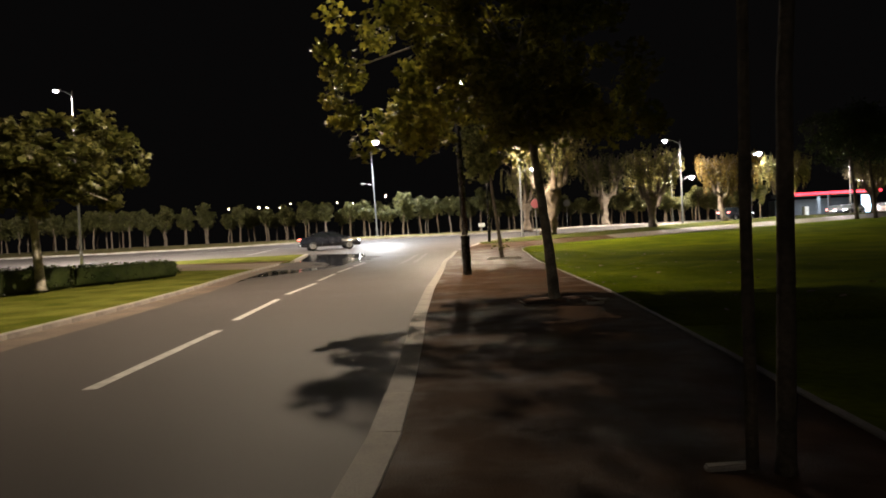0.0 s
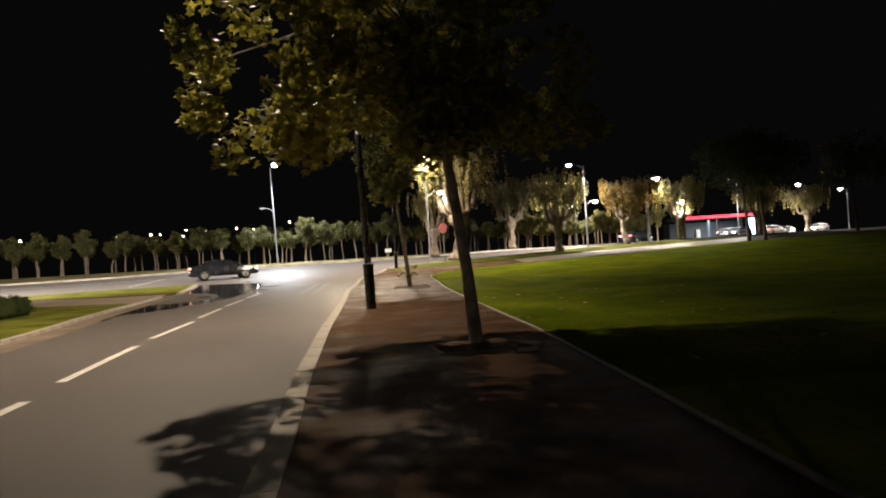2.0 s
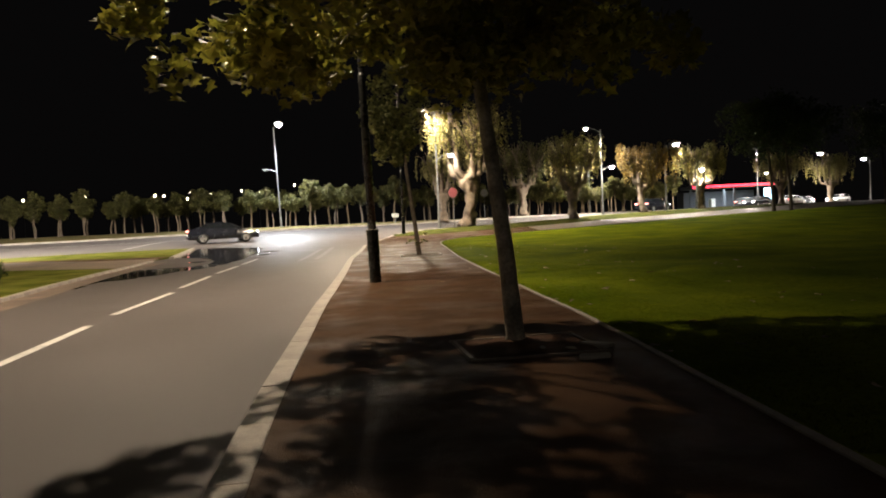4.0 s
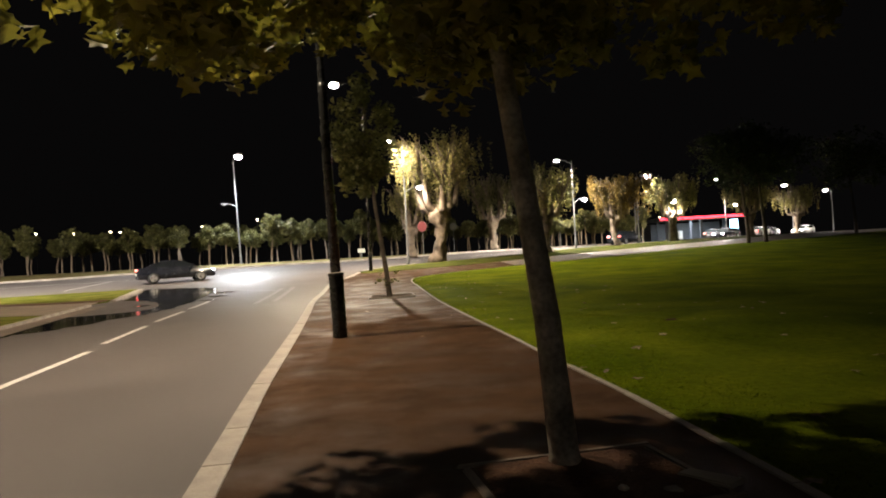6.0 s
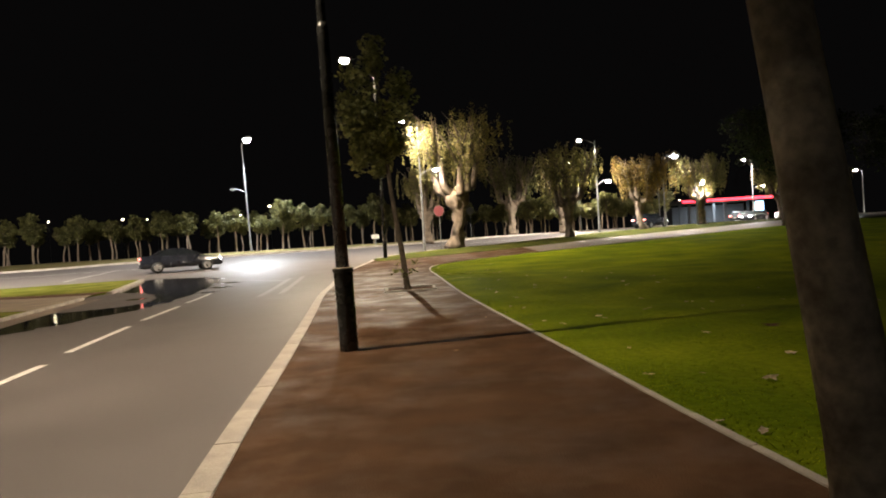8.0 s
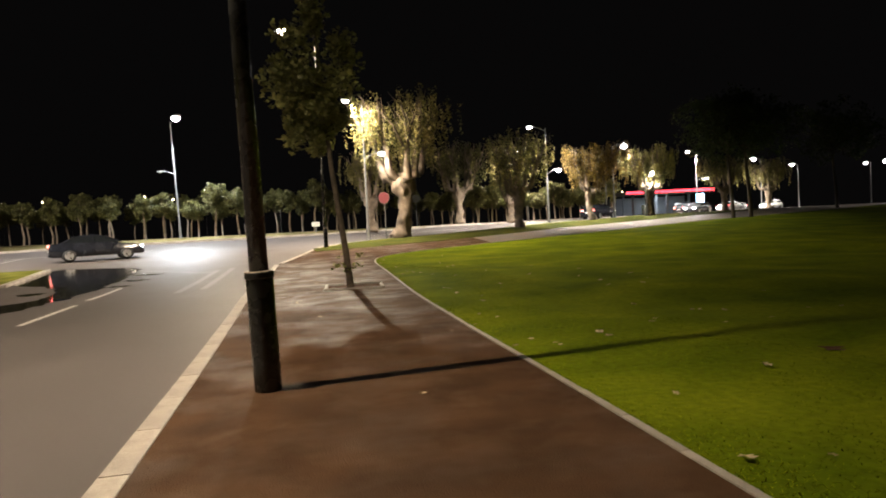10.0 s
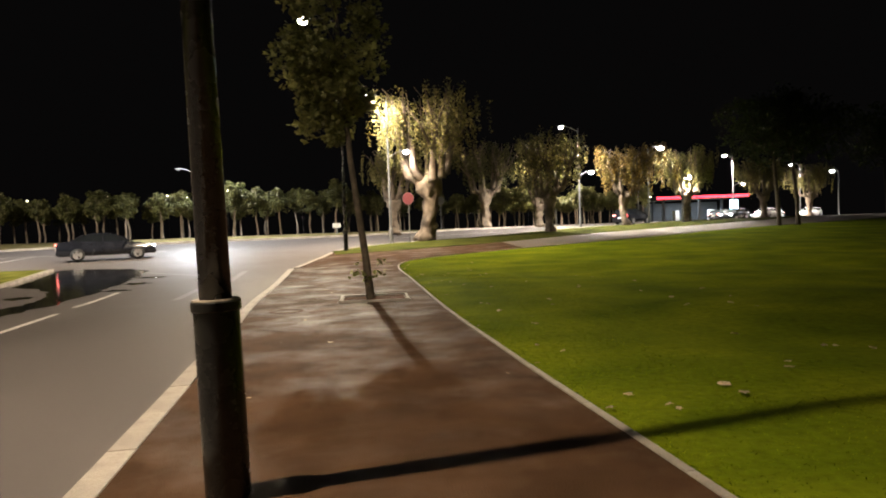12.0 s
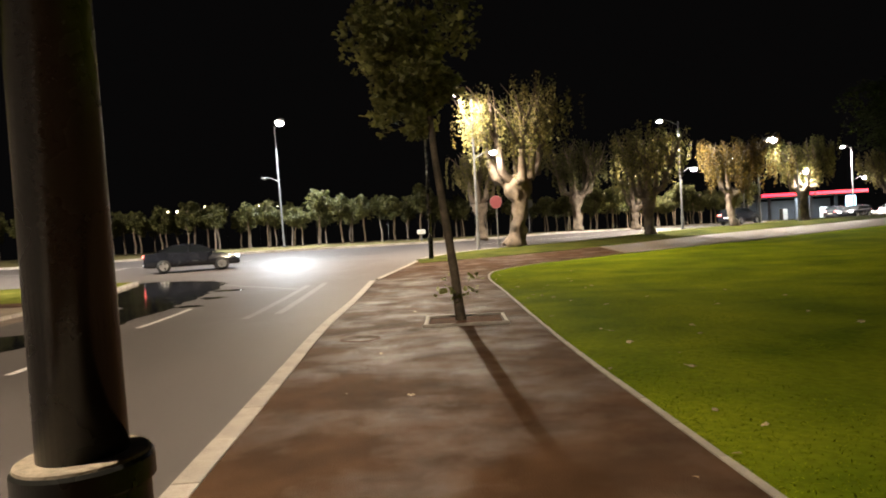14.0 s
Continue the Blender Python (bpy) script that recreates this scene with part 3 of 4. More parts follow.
def pollard(x, y, height, spread, girth, seed, mat, label, dens=1.0, leafy=1.0, lean=0.0, fork=0.38):
    """An old cut-back tree: a thick knobbly trunk with a burred head, stout arms, thin upright shoots with hanging leaves."""
    rng = random.Random(seed)
    t = thing("old_pollard_tree", pose(x, y, H(y)), label, "tree", "old trees by the road")
    top = height * fork
    bm = bmesh.new()
    rings = 13
    pts, rad = [], []
    for k in range(rings):
        f = k / (rings - 1)
        pts.append((lean * (math.sin(f * 2.6) - 0.25 * f), 0.1 * math.sin(f * 4), -0.1 + f * top * 1.18))
        rad.append(girth * (1.25 - 2.6 * f if f < 0.18 else 0.78 + (0.55 * math.exp(-((f - 0.84) / 0.16) ** 2))) * (0.45 if f == 1 else 1))
    tube(bm, pts, rad, 18, True, 0.05, rng)
    knobbly(bm, girth * 0.5, 1.3 / girth, seed)
    knobbly(bm, girth * 0.17, 4.0 / girth, seed + 3)
    part("trunk", bm, M_BARKP, t, smooth=True)
    hx = pts[-3][0]
    tips = []
    for k in range(8):
        ang = 2 * math.pi * k / 8 + rng.uniform(-0.3, 0.3)
        out = spread * rng.uniform(0.3, 0.5)
        a = Vector((hx, 0, top * rng.uniform(0.85, 1.0)))
        b = a + Vector((math.cos(ang) * out * 0.75, math.sin(ang) * out * 0.75, height * rng.uniform(0.02, 0.12)))
        c = b + Vector((math.cos(ang) * out * 0.18, math.sin(ang) * out * 0.18, height * rng.uniform(0.10, 0.2)))
        d = c + Vector((math.cos(ang) * out * 0.15, math.sin(ang) * out * 0.15, height * rng.uniform(0.05, 0.14)))
        bm = bmesh.new()
        tube(bm, [a, a.lerp(b, 0.55), b, b.lerp(c, 0.5), c, d], [girth * 0.55, girth * 0.45, girth * 0.46, girth * 0.36, girth * 0.33, girth * 0.16], 9, True, 0.08, rng)
        knobbly(bm, girth * 0.22, 2.4 / girth, seed + k)
        part("arm", bm, M_BARKP, t, smooth=True)
        tips.append((c, ang))
        tips.append((d, ang))
    cs, sp = [], []
    for c, ang in tips:
        for _ in range(4):
            w = spread * 0.2
            tip = c + Vector((math.cos(ang) * w * rng.uniform(0, 1.3) + rng.gauss(0, w), math.sin(ang) * w * rng.uniform(0, 1.3) + rng.gauss(0, w), (height - c.z) * rng.uniform(0.45, 1.0)))
            mid = c.lerp(tip, 0.5) + Vector((rng.uniform(-.3, .3), rng.uniform(-.3, .3), 0.2))
            bm = bmesh.new()
            tube(bm, [c, mid, tip], [girth * 0.19, girth * 0.12, 0.02], 5)
            part("shoot", bm, M_BARKP, t, smooth=True)
            for f in (0.35, 0.55, 0.75, 0.9, 1.0):
                if rng.random() > leafy:
                    continue
                # a hanging spray, thinning as it falls
                q = c.lerp(tip, f) + Vector((rng.gauss(0, .45), rng.gauss(0, .45), 0.1))
                fall, sway = height * rng.uniform(0.08, 0.26), Vector((rng.uniform(-.12, .12), rng.uniform(-.12, .12), -1))
                for k in range(6):
                    h = q + sway * fall * k / 5
                    if h.z > 2.3:
                        cs.append(tuple(h))
                        sp.append(spread * (0.085 - 0.010 * k) * rng.uniform(0.6, 1.3))
    leaves("crown", cs, sp, int(8 * dens), 0.17, mat, t, seed + 9, droop=0.5, flat=1.6)
    return t


pollard(4.1, 58.6, 10.2, 4.0, 0.62, 21, M_LEAFP, "old pollarded tree with thick knobbly trunk under a lamp", 0.95, 0.66, 0.6, 0.37)
pollard(2.6, 71.0, 7.0, 2.6, 0.45, 22, M_LEAFP, "old pollarded tree standing behind the road", 1.0, 0.35)
pollard(11.6, 77.5, 8.2, 3.4, 0.45, 23, M_LEAFR, "old pollarded tree with pale arms and dark leaves", 1.0, 0.45)
pollard(14.3, 64.6, 7.6, 3.4, 0.40, 24, M_LEAFP, "old pollarded tree with yellow leaves on the grass strip", 0.85, 0.65)
pollard(22.7, 70.2, 6.9, 3.7, 0.36, 25, M_LEAFO, "old tree with orange autumn leaves", 1.3, 0.75, -0.4)
pollard(29.6, 73.2, 6.9, 3.0, 0.42, 26, M_LEAFP, "old pollarded tree glaring white under a lamp", 1.1, 0.7)
pollard(17.5, 80.0, 5.4, 2.2, 0.4, 27, M_LEAFR, "old pollarded tree across the main road", 1.0, 0.3)
pollard(44.0, 84.0, 6.6, 3.0, 0.4, 28, M_LEAFP, "old pollarded tree far along the road", 0.8, 0.6)
pollard(55.0, 92.0, 6.6, 3.0, 0.4, 29, M_LEAFP, "old pollarded tree far along the road", 0.8, 0.6)
for i, (x, y) in enumerate(((31.3, 62.0), (32.9, 62.1), (47.0, 70.0))):
    leafy_tree("lawn_tree", x, y, [(0, 0, -0.05), (-0.05, 0, 1.2), (-0.15, 0, 2.6), (-0.3, 0, 4.0), (-0.4, 0, 6.0)], 0.17,
               (-0.3, 0, 7.3), (4.6, 4.0, 3.0), 130, 0.85, 50, 0.24, M_BARKD, M_LEAFD, 60 + i, "dark slim tree standing on the lawn", "lawn trees")

# the row of young trees along the main road
ROW = smooth_line([(-150, 68), (-60, 71.5), (-28, 75.8), (-8, 76.2), (8, 80), (22, 89), (37, 99)], 4)
rng = random.Random(77)
kinds = []
for k in range(4):
    tr = leafy_tree("young_tree", -28 + 2.4 * k, 75.9, [(0, 0, -0.05), (rng.uniform(-.1, .1), 0, 0.7), (rng.uniform(-.15, .15), 0, 1.4), (rng.uniform(-.2, .2), 0, 2.1), (0, 0, 3.6)], 0.085,
                    (0, 0, 2.85), (0.92, 0.92, 1.15), 48, 0.36, 42, 0.21, M_BARKP, M_LEAFR, 90 + k, "young tree with a pale thin trunk in a long row", "row of young trees", single=False)
    kinds.append(tr)
for j, back in enumerate((0.0, 2.6, 5.4)):
    for i, (x, y, a) in enumerate(along(offset(ROW, back), 2.15 + 0.3 * j, 40 + j)):
        if -29 < x < -20 and j == 0 or rng.random() < 0.06:
            continue
        yy = y + rng.uniform(-.3, .3)
        s = rng.uniform(0.85, 1.2)
        cp = copy_thing(rng.choice(kinds), pose(x + rng.uniform(-.35, .35), yy, H(yy) - 0.05, rng.uniform(-3, 3), rng.uniform(-4, 4), rng.uniform(0, 360)))
        cp.scale = (s, s, s * rng.uniform(0.92, 1.1))


# hedge blocks on the island
def hedge(x, y, lx, ly, hz, rz, seed, label):
    rng = random.Random(seed)
    t = thing("hedge", pose(x, y, -0.09, 0, 0, rz), label, "hedge", "clipped hedges")
    bm = bmesh.new()
    box(bm, 0, 0, hz / 2, lx - 0.12, ly - 0.12, hz - 0.06, 0.08)
    part("inner_mass", bm, M_LEAFD, t)
    cs, sp = [], []
    for _ in range(int(lx * ly * 26)):
        f = rng.random()
        u, v, w = rng.uniform(-.5, .5) * lx, rng.uniform(-.5, .5) * ly, rng.uniform(0.05, 1) * hz
        if f < 0.4:
            w = hz
        elif f < 0.75:
            v = -ly / 2 if rng.random() < 0.7 else ly / 2
        else:
            u = math.copysign(lx / 2, u)
        cs.append((u, v, w))
        sp.append(0.12)
    leaves("foliage", cs, sp, 14, 0.07, M_LEAFD, t, seed)
    return t


hedge(-14.6, 25.0, 5.4, 1.3, 0.72, 77, 31, "clipped dark green hedge, squared")
hedge(-15.3, 19.6, 4.6, 1.4, 0.8, 80, 32, "clipped green hedge behind a tree")
hedge(-16.0, 14.2, 5.4, 1.4, 0.8, 83, 33, "clipped green hedge, squared")


# tree pits
def pit(x, y, sx, sy, rz, label, top=0.06, wide=0.09, stone=M_KERB):
    t = thing("tree_pit", pose(x, y, 0.0, 0, 0, rz), label, "tree pit", "tree pits")
    bm = bmesh.new()
    bmesh.ops.create_grid(bm, x_segments=12, y_segments=12, size=0.5, matrix=Matrix.Diagonal((sx - 0.1, sy - 0.1, 1, 1)))
    for v in bm.verts:
        v.co.z = 0.016 + 0.02 * noise.noise(v.co * 4)
    part("soil", bm, M_SOIL, t)
    for cx, cy, lx, ly in ((0, -sy / 2, sx + 0.1, wide), (0, sy / 2, sx + 0.1, wide), (-sx / 2, 0, wide, sy - 0.1), (sx / 2, 0, wide, sy - 0.1)):
        bm = bmesh.new()
        box(bm, cx, cy, top - 0.045, lx, ly, 0.09, 0.012)
        part("edging", bm, stone, t)
    return t


pit(0.66, 29.7, 1.42, 1.25, 0, "square tree pit with pale concrete edging and damp soil", 0.045, 0.07)
# the crown's shade is put into this edging: gutter tone instead of pale kerb
pit(1.82, 11.12, 1.24, 1.0, 8, "square tree pit with worn sunken edging, coloured dark as shaded, under a plane tree", 0.016, 0.06, M_GUTTER_AND_SHADE)

t = thing("bare_patch", pose(5.4, 19.35, 0, 0, 0, -48), "bare brown soil patch worn into the lawn", "bare soil")
bm = bmesh.new()
bmesh.ops.create_circle(bm, cap_ends=True, segments=26, radius=1.0)
for v in bm.verts:
    q = 1 + 0.35 * noise.noise(v.co * 2.0 + Vector((3, 1, 0)))
    v.co.x, v.co.y = v.co.x * 0.6 * q, v.co.y * 0.13 * q
bmesh.ops.poke(bm, faces=bm.faces[:])
bmesh.ops.subdivide_edges(bm, edges=[e for e in bm.edges if len(e.link_faces) == 2], cuts=2, use_grid_fill=True)
for v in bm.verts:
    w = t.matrix_basis @ v.co
    v.co.z = relief(w.x, w.y) + 0.006 + 0.012 * noise.noise(w * 5)
part("soil", bm, M_SOIL, t)

for x, y, lx, ly, rz in ((2.08, 3.34, 0.20, 0.05, 4), (2.46, 10.95, 0.34, 0.12, -58), (2.32, 10.42, 0.26, 0.1, -8), (2.2, 10.82, 0.09, 0.07, 20), (1.95, 10.9, 0.06, 0.05, 50)):
    bm = bmesh.new()
    box(bm, 0, 0, 0, lx, ly, 0.03, 0.008)
    for v in bm.verts:
        v.co += 0.018 * noise.noise_vector(v.co * 7 + Vector((x, y, 0)))
    ob = tagged(part("broken_slab", bm, M_KERB), "broken pale concrete piece beside a tree pit", "rubble", "broken slabs")
    ob.matrix_basis = pose(x, y, 0.016, 3, -4, rz)

t = thing("manhole_cover", pose(-1.05, 28.1, 0.0), "round brown manhole cover set flush in the footway", "manhole")
bm = bmesh.new()
tube(bm, [(0, 0, -0.02), (0, 0, 0.004), (0, 0, 0.006)], [0.33, 0.33, 0.32], 28)
ring = part("rim", bm, M_SOIL, t)
bm = bmesh.new()
tube(bm, [(0, 0, 0.0), (0, 0, 0.009), (0, 0, 0.011)], [0.29, 0.29, 0.28], 28)
part("lid", bm, M_FOOTWAY, t)

# ---------- road markings, puddle ----------
def marking(name, a, b, w, mat, label):
    d = Vector((b[0] - a[0], b[1] - a[1]))
    n = Vector((-d.y, d.x)).normalized() * w / 2
    pts = []
    for k in range(9):
        p = Vector(a).lerp(Vector(b), k / 8)
        pts.append(p + n * (1 + 0.12 * noise.noise((p.x * 3, p.y * 3, 0))))
    for k in range(8, -1, -1):
        p = Vector(a).lerp(Vector(b), k / 8)
        pts.append(p - n * (1 + 0.12 * noise.noise((p.x * 3, p.y * 3, 9))))
    return tagged(part(name, sheet([(p.x, p.y) for p in pts], ROAD + 0.004), mat), label, "road marking", "road markings", "structure")


for a, b in (((-1.7, -4.5), (-2.4, -0.5)), ((-2.55, 0.8), (-3.0, 4.8)), ((-3.1, 6.2), (-3.64, 10.26)), ((-3.94, 11.57), (-4.59, 15.52)), ((-4.83, 16.84), (-5.29, 20.83)),
             ((-5.57, 22.14), (-6.11, 26.12)), ((-6.32, 27.44), (-6.74, 31.43)), ((-6.95, 32.8), (-7.25, 36.6))):
    marking("road_marking", a, b, 0.15, M_PAINT, "white painted dash on the road")
for a, b in (((-4.7, 33.6), (-5.12, 42.4)), ((-4.1, 34.4), (-4.6, 43.2)), ((-9.0, 44.4), (-5.0, 41.0))):
    marking("worn_marking", a, b, 0.22, M_WORN, "worn pale marking on the road")
for a, b in (((-20.2, 51.1), (-20.8, 60.0)), ((-34, 57.5), (-13, 61.0)), ((2, 66.5), (12, 70.5)), ((16, 74), (26, 81))):
    marking("road_marking", a, b, 0.15, M_PAINT, "white painted line on the main road")

rng = random.Random(5)
outline = smooth_line([(-9.6, 21.6), (-8.9, 23.4), (-9.4, 25.2), (-8.8, 26.6), (-8.25, 29), (-7.9, 32), (-7.95, 36), (-8.4, 41), (-9.2, 45), (-10.2, 46.7), (-12.4, 47.6),
                       (-13.9, 47.4), (-13.0, 43), (-12.4, 40.3), (-10.6, 38.8), (-9.5, 37), (-8.8, 34.4), (-9.2, 32.8), (-10.4, 32.0), (-11.2, 31.4), (-10.7, 28.7), (-9.95, 25.6), (-10.0, 23.4)], 12)
pts = []
for x, y in outline:
    q = noise.noise((x * 0.9, y * 0.9, 2.0)) * 0.22 + noise.noise((x * 3, y * 1.6, 5.0)) * 0.30
    pts.append((x + (q if x > -11.2 else 0.3 * q), y))
tagged(part("puddle", sheet(pts, ROAD + 0.005), M_WATER), "dark still puddle on the road by the island, mirroring the trees", "puddle")


for x, y, lx, ly in ((-7.75, 39.6, 0.5, 0.06), (-8.0, 42.0, 0.6, 0.05), (-7.5, 37.2, 0.4, 0.05), (-9.9, 36.0, 0.4, 0.07)):
    ring = [(x + lx * math.cos(a * math.pi / 12) * (1 + 0.9 * noise.noise((a * 0.7, x, y))), y + ly * 6 * math.sin(a * math.pi / 12) * (1 + 0.9 * noise.noise((a * 0.7, y, x)))) for a in range(24)]
    tagged(part("small_puddle", sheet(ring, ROAD + 0.007), M_WATER), "thin sliver of water on the road", "puddle", "small puddles")


# ---------- cars ----------
def car(x, y, heading, paint, label, tall=0.0, lights=True, hatch=False):
    z = H(y) + ROAD
    t = thing("car", pose(x, y, z, 0, 0, heading), label, "car", "cars on the road")
    L = 4.55
    tail = -L / 2
    side = [(tail, 0.45), (tail + 0.02, 0.85), (tail + 0.1, 0.98), (tail + (0.25 if hatch else 0.75), 1.02), (0.75, 0.98), (1.6, 0.86), (2.1, 0.72), (2.26, 0.52), (2.2, 0.28), (tail + 0.12, 0.26)]
    bm = bmesh.new()
    secs = []
    for w, inset in ((-0.86, 0.06), (-0.80, 0.0), (0.80, 0.0), (0.86, 0.06)):
        secs.append([bm.verts.new((px * (1 - inset * 0.25), w * (0.96 if abs(px) > 2 else 1), 0.27 + (pz - 0.27) * (1 - inset * 0.5) + tall * (pz - 0.26) * 0.25)) for px, pz in side])
    n = len(side)
    for a, b in zip(secs, secs[1:]):
        for k in range(n):
            bm.faces.new((a[k], a[(k + 1) % n], b[(k + 1) % n], b[k]))
    bm.faces.new(secs[0][::-1])
    bm.faces.new(secs[-1])
    bmesh.ops.recalc_face_normals(bm, faces=bm.faces[:])
    bmesh.ops.bevel(bm, geom=bm.edges[:], offset=0.025, segments=2, affect="EDGES")
    body = part("body", bm, paint, t, smooth=True)
    top = 1.43 + tall
    belt = 0.96 + tall * 0.2
    gx = [(tail + (0.18 if hatch else 0.55), belt), (tail + (0.55 if hatch else 1.25), top - 0.1), (0.36, top - 0.1), (1.15, belt)]
    bm = bmesh.new()
    g0, g1 = gx[0][0], gx[1][0]
    hull = []
    for zf, w, xa, xb in ((0.0, 0.78, g0, 1.15), (0.5, 0.71, g0 + 0.55 * (g1 - g0), 0.72), (0.82, 0.65, g1 - 0.04, 0.36), (0.95, 0.59, g1 + 0.25, 0.12), (1.0, 0.40, g1 + 0.55, -0.15)):
        hull += [bm.verts.new((px, s * w, belt + zf * (top - belt - 0.02))) for s in (-1, 1) for px in (xa, xb)]
    bmesh.ops.convex_hull(bm, input=hull)
    part("glasshouse", bm, M_GLASS, t, "dark tinted glass")
    bm = bmesh.new()
    hull = []
    for zf, w, xa, xb in ((0.84, 0.66, g1 + 0.02, 0.32), (0.955, 0.60, g1 + 0.24, 0.13), (1.02, 0.40, g1 + 0.55, -0.15)):
        hull += [bm.verts.new((px, s * w, belt + zf * (top - belt - 0.02))) for s in (-1, 1) for px in (xa, xb)]
    bmesh.ops.convex_hull(bm, input=hull)
    part("roof", bm, paint, t)
    for s in (-1, 1):
        for (x0, z0), (x1, z1) in ((gx[0], gx[1]), (gx[3], gx[2]), ((-0.2, belt), (-0.2, top - 0.05))):
            bm = bmesh.new()
            tube(bm, [(x0, s * 0.78, z0), (x1, s * 0.66, z1)], [0.035, 0.03], 6)
            part("pillar", bm, paint, t)
        bm = bmesh.new()
        box(bm, 0.95, s * 0.93, belt + 0.06, 0.12, 0.18, 0.12, 0.03)
        part("mirror", bm, paint, t)
        for wx in (-1.35, 1.38):
            bm = bmesh.new()
            bmesh.ops.create_cone(bm, cap_ends=True, segments=24, radius1=0.32, radius2=0.32, depth=0.2, matrix=pose(wx, s * 0.79, 0.32, 90))
            bmesh.ops.bevel(bm, geom=[e for e in bm.edges if len(e.link_faces) == 2 and any(len(f.verts) > 4 for f in e.link_faces)], offset=0.03, segments=2, affect="EDGES")
            wheel = part("wheel", bm, M_RUBBER, t, smooth=True)
            bm = bmesh.new()
            bmesh.ops.create_cone(bm, cap_ends=True, segments=20, radius1=0.21, radius2=0.21, depth=0.03, matrix=pose(wx, s * 0.895, 0.32, 90))
            part("rim", bm, M_RIM, wheel)
        bm = bmesh.new()
        box(bm, 2.17, s * 0.60, 0.68, 0.14, 0.34, 0.12, 0.03)
        part("headlight", bm, G_HEAD if lights else M_GLASS, t)
        bm = bmesh.new()
        box(bm, tail + 0.02, s * 0.62, 0.86, 0.10, 0.32, 0.14, 0.02)
        part("tail_light", bm, G_TAIL if lights else M_SIGN, t)
    bm = bmesh.new()
    box(bm, tail - 0.005, 0, 0.62, 0.03, 0.5, 0.11, 0.005)
    part("number_plate", bm, M_WHITE, t)
    for fx in (2.2, tail + 0.05):
        bm = bmesh.new()
        box(bm, fx, 0, 0.40, 0.14, 1.66, 0.2, 0.04)
        part("bumper", bm, paint, t, smooth=True)
    return t


big = car(-14.3, 54.4, 24, M_CARD, "black saloon car with lit lamps on the junction")
big.scale = (1.1, 1.1, 1.08)
car(25.7, 76.6, 40, M_CARD, "black hatchback with red tail lamps lit", hatch=True)
car(45.0, 92.0, 215, M_CARG, "dark car with bright headlamps far along the road", hatch=True)
car(52.0, 96.0, 36, M_CARW, "white car far along the road")
car(46.5, 97.5, 35, M_CARG, "dark car with red tail lamps far along the road", hatch=True)
car(57.0, 103.0, 33, M_CARG, "dark car with red tail lamps far along the road")
car(63.5, 104.0, 214, M_CARW, "white car with bright headlamps far along the road", hatch=True)
car(62.0, 112.0, 150, M_CARW, "white car at the lit forecourt", hatch=True)


# ---------- signs and small fixtures ----------
def round_sign(x, y, zc, r, mat, label, turn=0):
    t = thing("round_sign", pose(x, y, H(y), 0, 0, turn), label, "road sign", "road signs")
    bm = bmesh.new()
    round_pole(bm, 0, zc - H(y) + r * 0.8, 0.035, 0.035, 8)
    part("post", bm, M_GALV, t)
    bm = bmesh.new()
    bmesh.ops.create_cone(bm, cap_ends=True, segments=32, radius1=r, radius2=r, depth=0.03, matrix=pose(0, -0.06, zc - H(y), 90))
    disc = part("disc", bm, mat, t)
    bm = bmesh.new()
    tube(bm, [(0, -0.05, zc - H(y)), (0, -0.07, zc - H(y))], [r * 1.03, r * 1.03], 32)
    part("rim", bm, M_GALV, disc)
    return t


round_sign(3.1, 57.5, 3.5, 0.38, M_SIGN, "round red road sign on a grey post", -28)
round_sign(7.6, 80.5, 4.3, 0.4, M_GALV, "round grey sign seen from behind across the road")
t = thing("utility_box", pose(-2.35, 73.8, H(73.8) - 0.05), "small white utility box on a post in the verge", "utility box")
bm = bmesh.new()
round_pole(bm, 0, 0.6, 0.06, 0.06, 8)
part("post", bm, M_GALV, t)
bm = bmesh.new()
box(bm, 0, 0, 0.75, 0.7, 0.3, 0.4, 0.04)
part("box", bm, M_WHITE, t)

# ---------- filling station ----------
st = thing("filling_station", pose(55.5, 120, 1.5, 0, 0, -8), "filling station canopy with a glowing red edge", "filling station")
bm = bmesh.new()
box(bm, 0, 4, 3.8, 15, 9, 0.5, 0.05)
part("canopy", bm, M_RENDER, st)
bm = bmesh.new()
box(bm, 0, -0.56, 3.8, 15.1, 0.1, 0.42, 0.01)
part("fascia", bm, G_RED, st, "glowing red fascia")
for cx in (-6, 0, 6):
    for cy in (1, 7):
        bm = bmesh.new()
        box(bm, cx, cy, 1.7, 0.4, 0.4, 3.7, 0.03)
        part("column", bm, M_RENDER, st)
for cx in (-3, 3):
    bm = bmesh.new()
    box(bm, cx, 4, 0.85, 0.7, 1.6, 1.7, 0.05)
    part("fuel_pump", bm, M_WHITE, st)
bm = bmesh.new()
box(bm, 5.4, 0.2, 1.7, 1.3, 0.3, 2.9, 0.04)
part("lightbox", bm, G_BLUE, st, "tall blue-white lightbox")
bm = bmesh.new()
box(bm, 0, 13, 1.6, 13, 5, 3.2, 0.05)
part("shop", bm, M_RENDER, st)
li = bpy.data.lights.new("canopy_light", "AREA")
li.energy, li.size, li.color = 1800, 6, (0.8, 0.9, 1.0)
ob = new("canopy_light", li)
ob.parent = st
ob.location = (0, 4, 3.4)

